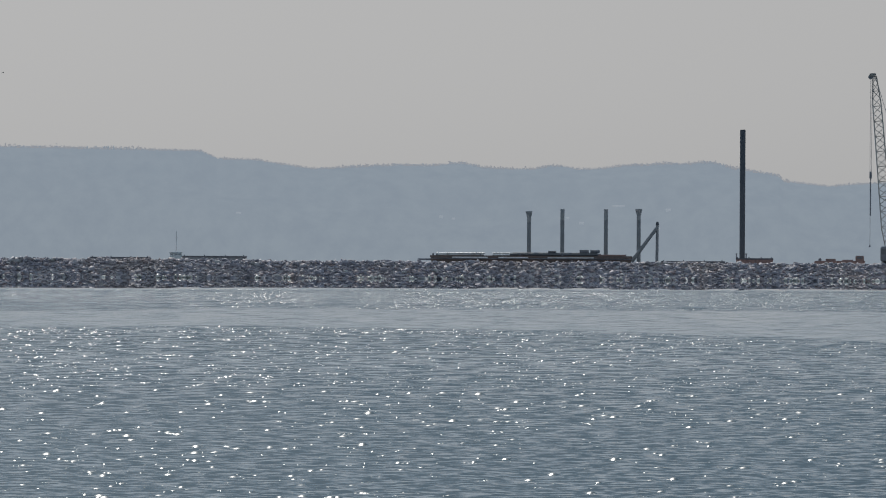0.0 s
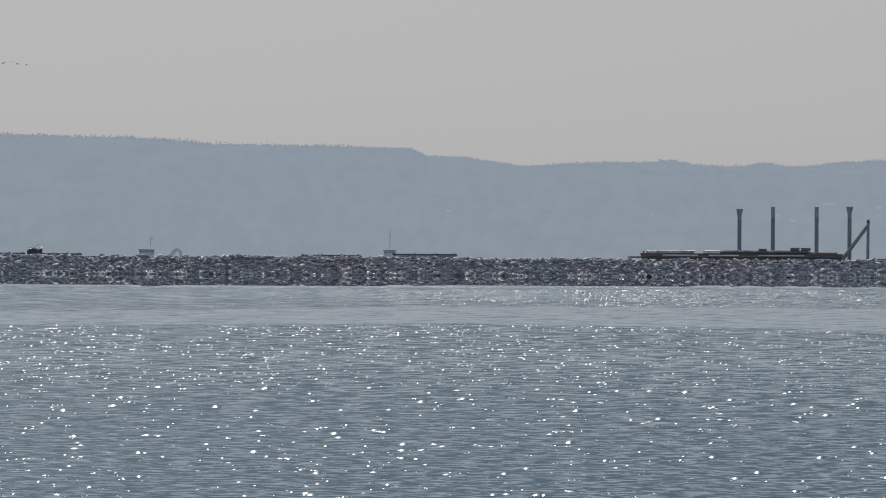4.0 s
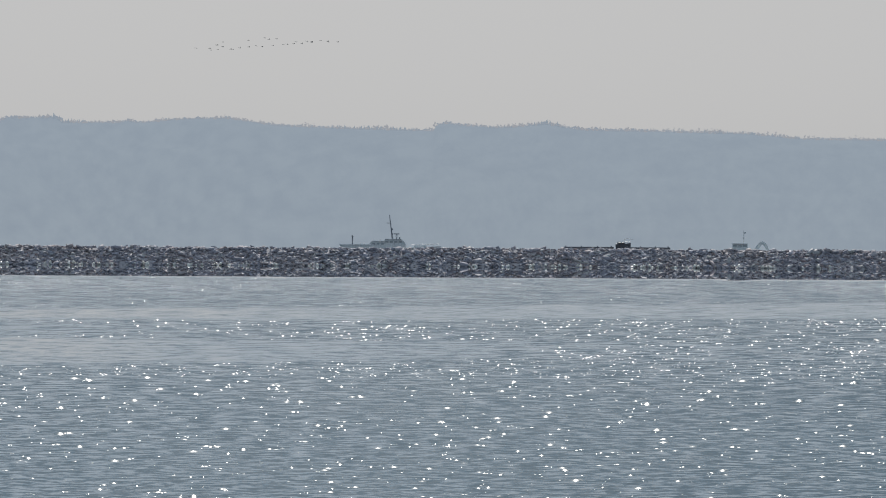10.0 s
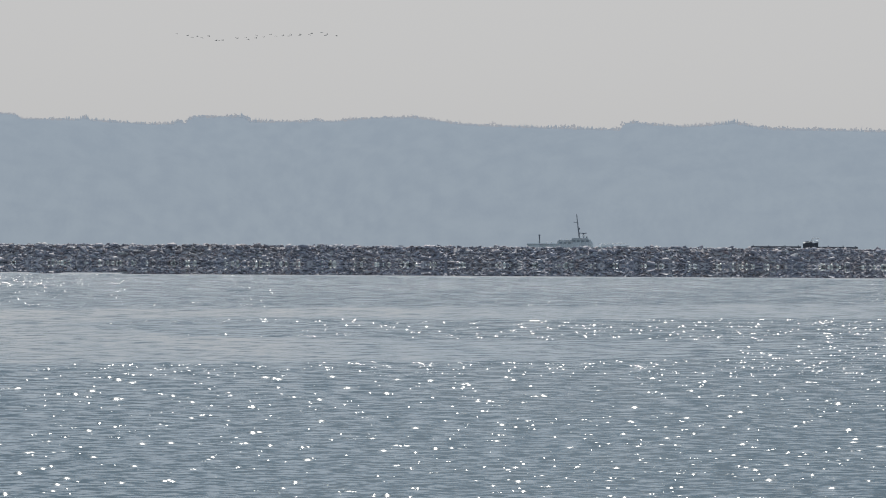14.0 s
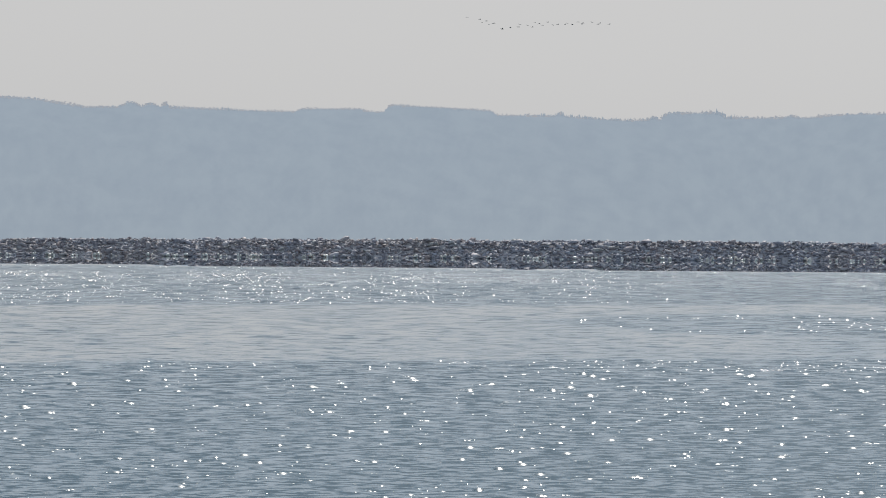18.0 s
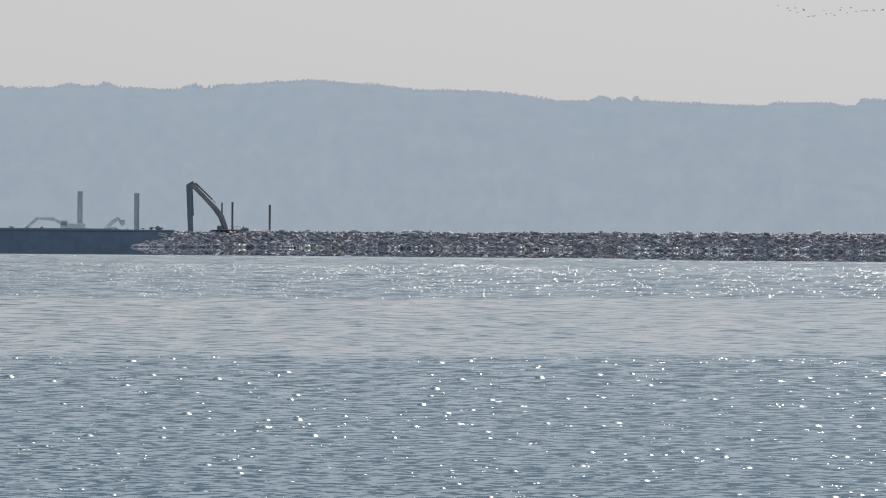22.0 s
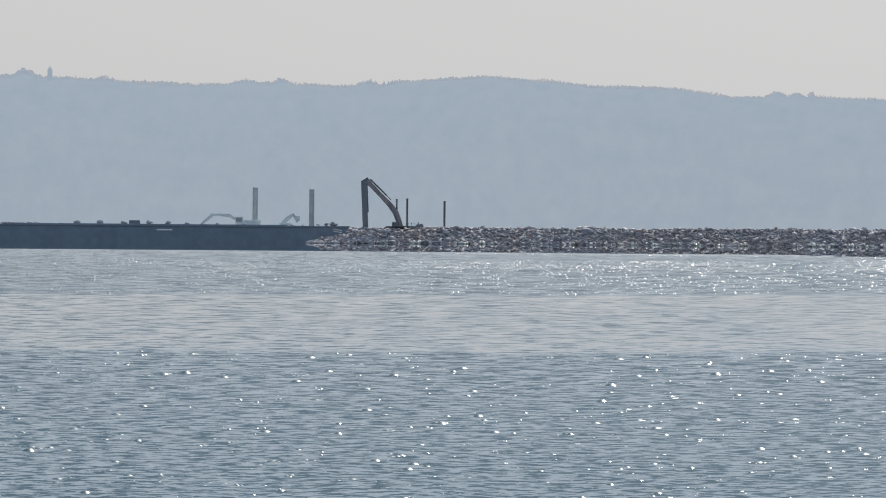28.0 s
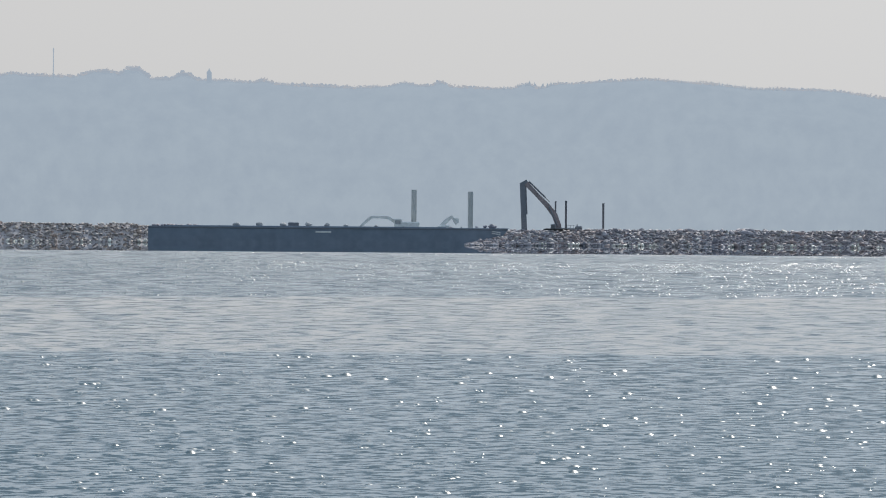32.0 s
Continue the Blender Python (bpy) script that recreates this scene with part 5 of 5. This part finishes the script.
for s_, d_, top_, r_ in ((-180.75, 1008, 7.8, 0.15), (-178.9, 1008, 7.9, 0.19), (-172.3, 1008, 7.5, 0.2)):
    p_ = thing("thin_pole", spot(s_, d_, -2), "thin dark steel pole standing behind the rubble", "pole", "thin poles by the large excavator")
    part("shaft", tube((0, 0, 0), (0, 0, top_ + 2), r_, sides=10), STEEL, p_)
    part("cap", tube((0, 0, top_ + 1.95), (0, 0, top_ + 2.08), r_ * 1.2, sides=10), STEEL, p_)


# ---- birds ----
BIRDS = []
WINGS = []


def build_birds():
    rnd = random.Random(21)
    first = thing("goose", pose(0, 0, 60), "grey wild goose flying in a long skein", "goose", "skein of geese")
    bm = bmesh.new()
    bmesh.ops.create_icosphere(bm, subdivisions=2, radius=0.5)
    for v in bm.verts:
        v.co = Vector((v.co.x * 0.95, v.co.y * 0.34, v.co.z * 0.32))
        v.co *= 0.56
    part("body", bm, FEATHER, first, smooth=True)
    part("neck", tube((-0.2, 0, 0.02), (-0.66, 0, 0.05), 0.065, 0.045), FEATHER, first)
    for sign in (-1, 1):
        bm = bmesh.new()
        pts = [(-0.22, 0.1, 0.05), (0.22, 0.1, 0.05), (0.16, 0.5, 0.1), (0.25, 0.95, 0.03), (-0.02, 0.9, 0.05), (-0.2, 0.5, 0.12)]
        pts = [(x * 0.66, y * 0.66, z * 0.66) for x, y, z in pts]
        top = [bm.verts.new((x, y * sign, z + 0.02)) for x, y, z in pts]
        low = [bm.verts.new((x, y * sign, z - 0.02)) for x, y, z in pts]
        bm.faces.new(top)
        bm.faces.new(low[::-1])
        for i in range(6):
            j = (i + 1) % 6
            bm.faces.new((top[i], low[i], low[j], top[j]))
        part("wing", bm, FEATHER, first)
    for i in range(30):
        f = i / 29.0
        x = -27 + 55 * f + rnd.uniform(-1.6, 1.6)
        z = rnd.uniform(-0.45, 0.45)
        ob = first if i == 0 else copy_thing(first, pose(0, 0, 60))
        WINGS.extend((c, -1 if c.name.startswith("wing") and j == 0 else 1, i % 2) for j, c in enumerate([c for c in ob.children if c.name.startswith("wing")]))
        BIRDS.append((ob, x, rnd.uniform(-6, 6), z, rnd.random(), f, rnd.choice((-1, 1))))


build_birds()


# ---- what moves ----
def motions():
    # the skein crosses the sky leftwards, rising
    times = [float(i) for i in range(33)]
    bends = ((0, (0, 0, 0, 0, 0)), (6, (-0.4, 0, 0, 0.2, 0.4)), (9, (-2.2, -0.2, 1.0, 0.6, 1.0)), (13, (0.4, -1.2, -0.4, 0.8, 0.8)),
             (19, (2.0, -1.4, -0.4, 0, -0.4)), (32, (0, -0.5, 0, 0.5, 0)))
    for ob, x, y, z, phase, f, arm in BIRDS:
        rows = []
        for t in times:
            a = (1086.0 - 82.0 * t + float(np.interp(t, (0, 9, 12, 14, 16, 17, 18, 20, 22), (0, 8, 6, -14, -40, -46, -30, -16, 0)))) / 10000.0
            bob = 0.5 * math.sin(t * 0.7 + phase * 6.3)
            bend = float(np.interp(t, [b[0] for b in bends], [np.interp(f, (0, 0.25, 0.5, 0.75, 1), b[1]) for b in bends]))
            split = float(np.interp(t, (0, 7, 9, 11, 13, 17, 19, 32), (0, 0, 0.9, 1.1, 0.2, 0.1, 0.7, 0.6)))
            bend += 1.3 * split * arm * float(np.interp(f, (0, 0.3, 0.55, 0.75), (0.1, 1, 1, 0)))
            h = EYE + 0.2 * float(np.interp(t, (0, 6, 9, 13, 19, 23, 25, 28, 32), (328, 341, 358, 367, 389, 397, 408, 434, 472)))
            at = pose(2000 * math.sin(a), 2000 * math.cos(a), h, 0, 0, -math.degrees(a)) @ pose(x * float(np.interp(t, (0, 7, 9, 12, 14, 17, 20, 32), (0.92, 0.9, 0.85, 0.9, 1.0, 0.92, 0.78, 0.7))) + bob, y, z + bend + 0.3 * bob, 0, 0, 0)
            rows.append((t, at))
        walk(ob, rows)
    # three wing beats a second
    for ob, sign, late in WINGS:
        walk(ob, [(k / 6.0, pose(0, 0, 0, (20 if (k + late) % 2 else -14) * sign, 0, 0)) for k in range(193)])
    # boats adrift
    for key, s, d in (("boat_a", 152.8, 1120), ("boat_b", 110.45, 1160)):
        walk(MOVERS[key], [(t, spot(s + 0.15 * t, d, 0)) for t in (0, 8, 16, 24, 32)])
    walk(MOVERS["arm"], [(0, spot(115.6, 1180, 2.0)), (6, spot(115.2, 1180, 2.0)), (9, spot(115.0, 1180, 2.0)), (12, spot(114.5, 1180, 2.0)), (13, spot(114.3, 1180, 2.0)), (32, spot(114.0, 1180, 2.0))])
    walk(MOVERS["arm_boom"], [(0, pose(-0.9, 0, 1.1, 0, 8, 0)), (9, pose(-0.9, 0, 1.1, 0, 4, 0)), (12, pose(-0.9, 0, 1.25, 0, -10, 0)), (13, pose(-0.9, 0, 1.25, 0, -16, 0)),
                                (32, pose(-0.9, 0, 1.25, 0, -16, 0))])
    # the surface of the lake swings to and fro under the wind
    walk(water, [(0.2 * k, pose(0.12 * math.sin(0.2 * k * 1.9), 0.3 * math.sin(0.2 * k * 2.7) + 0.18 * math.sin(0.2 * k * 4.6 + 1), 0)) for k in range(161)])
    # the ripples rise and sink in turn
    for ob, band, phase, high in WAVES:
        period = 0.73 + 0.0011 * band
        rows = []
        for k in range(161):
            t = 0.2 * k
            q = math.sin(2 * math.pi * (t / period + phase))
            rows.append((t, pose(0.05 * math.sin(t * 0.5 + 6.3 * phase), 0, high * 1.3 * (q - 1))))
        walk(ob, rows)


motions()
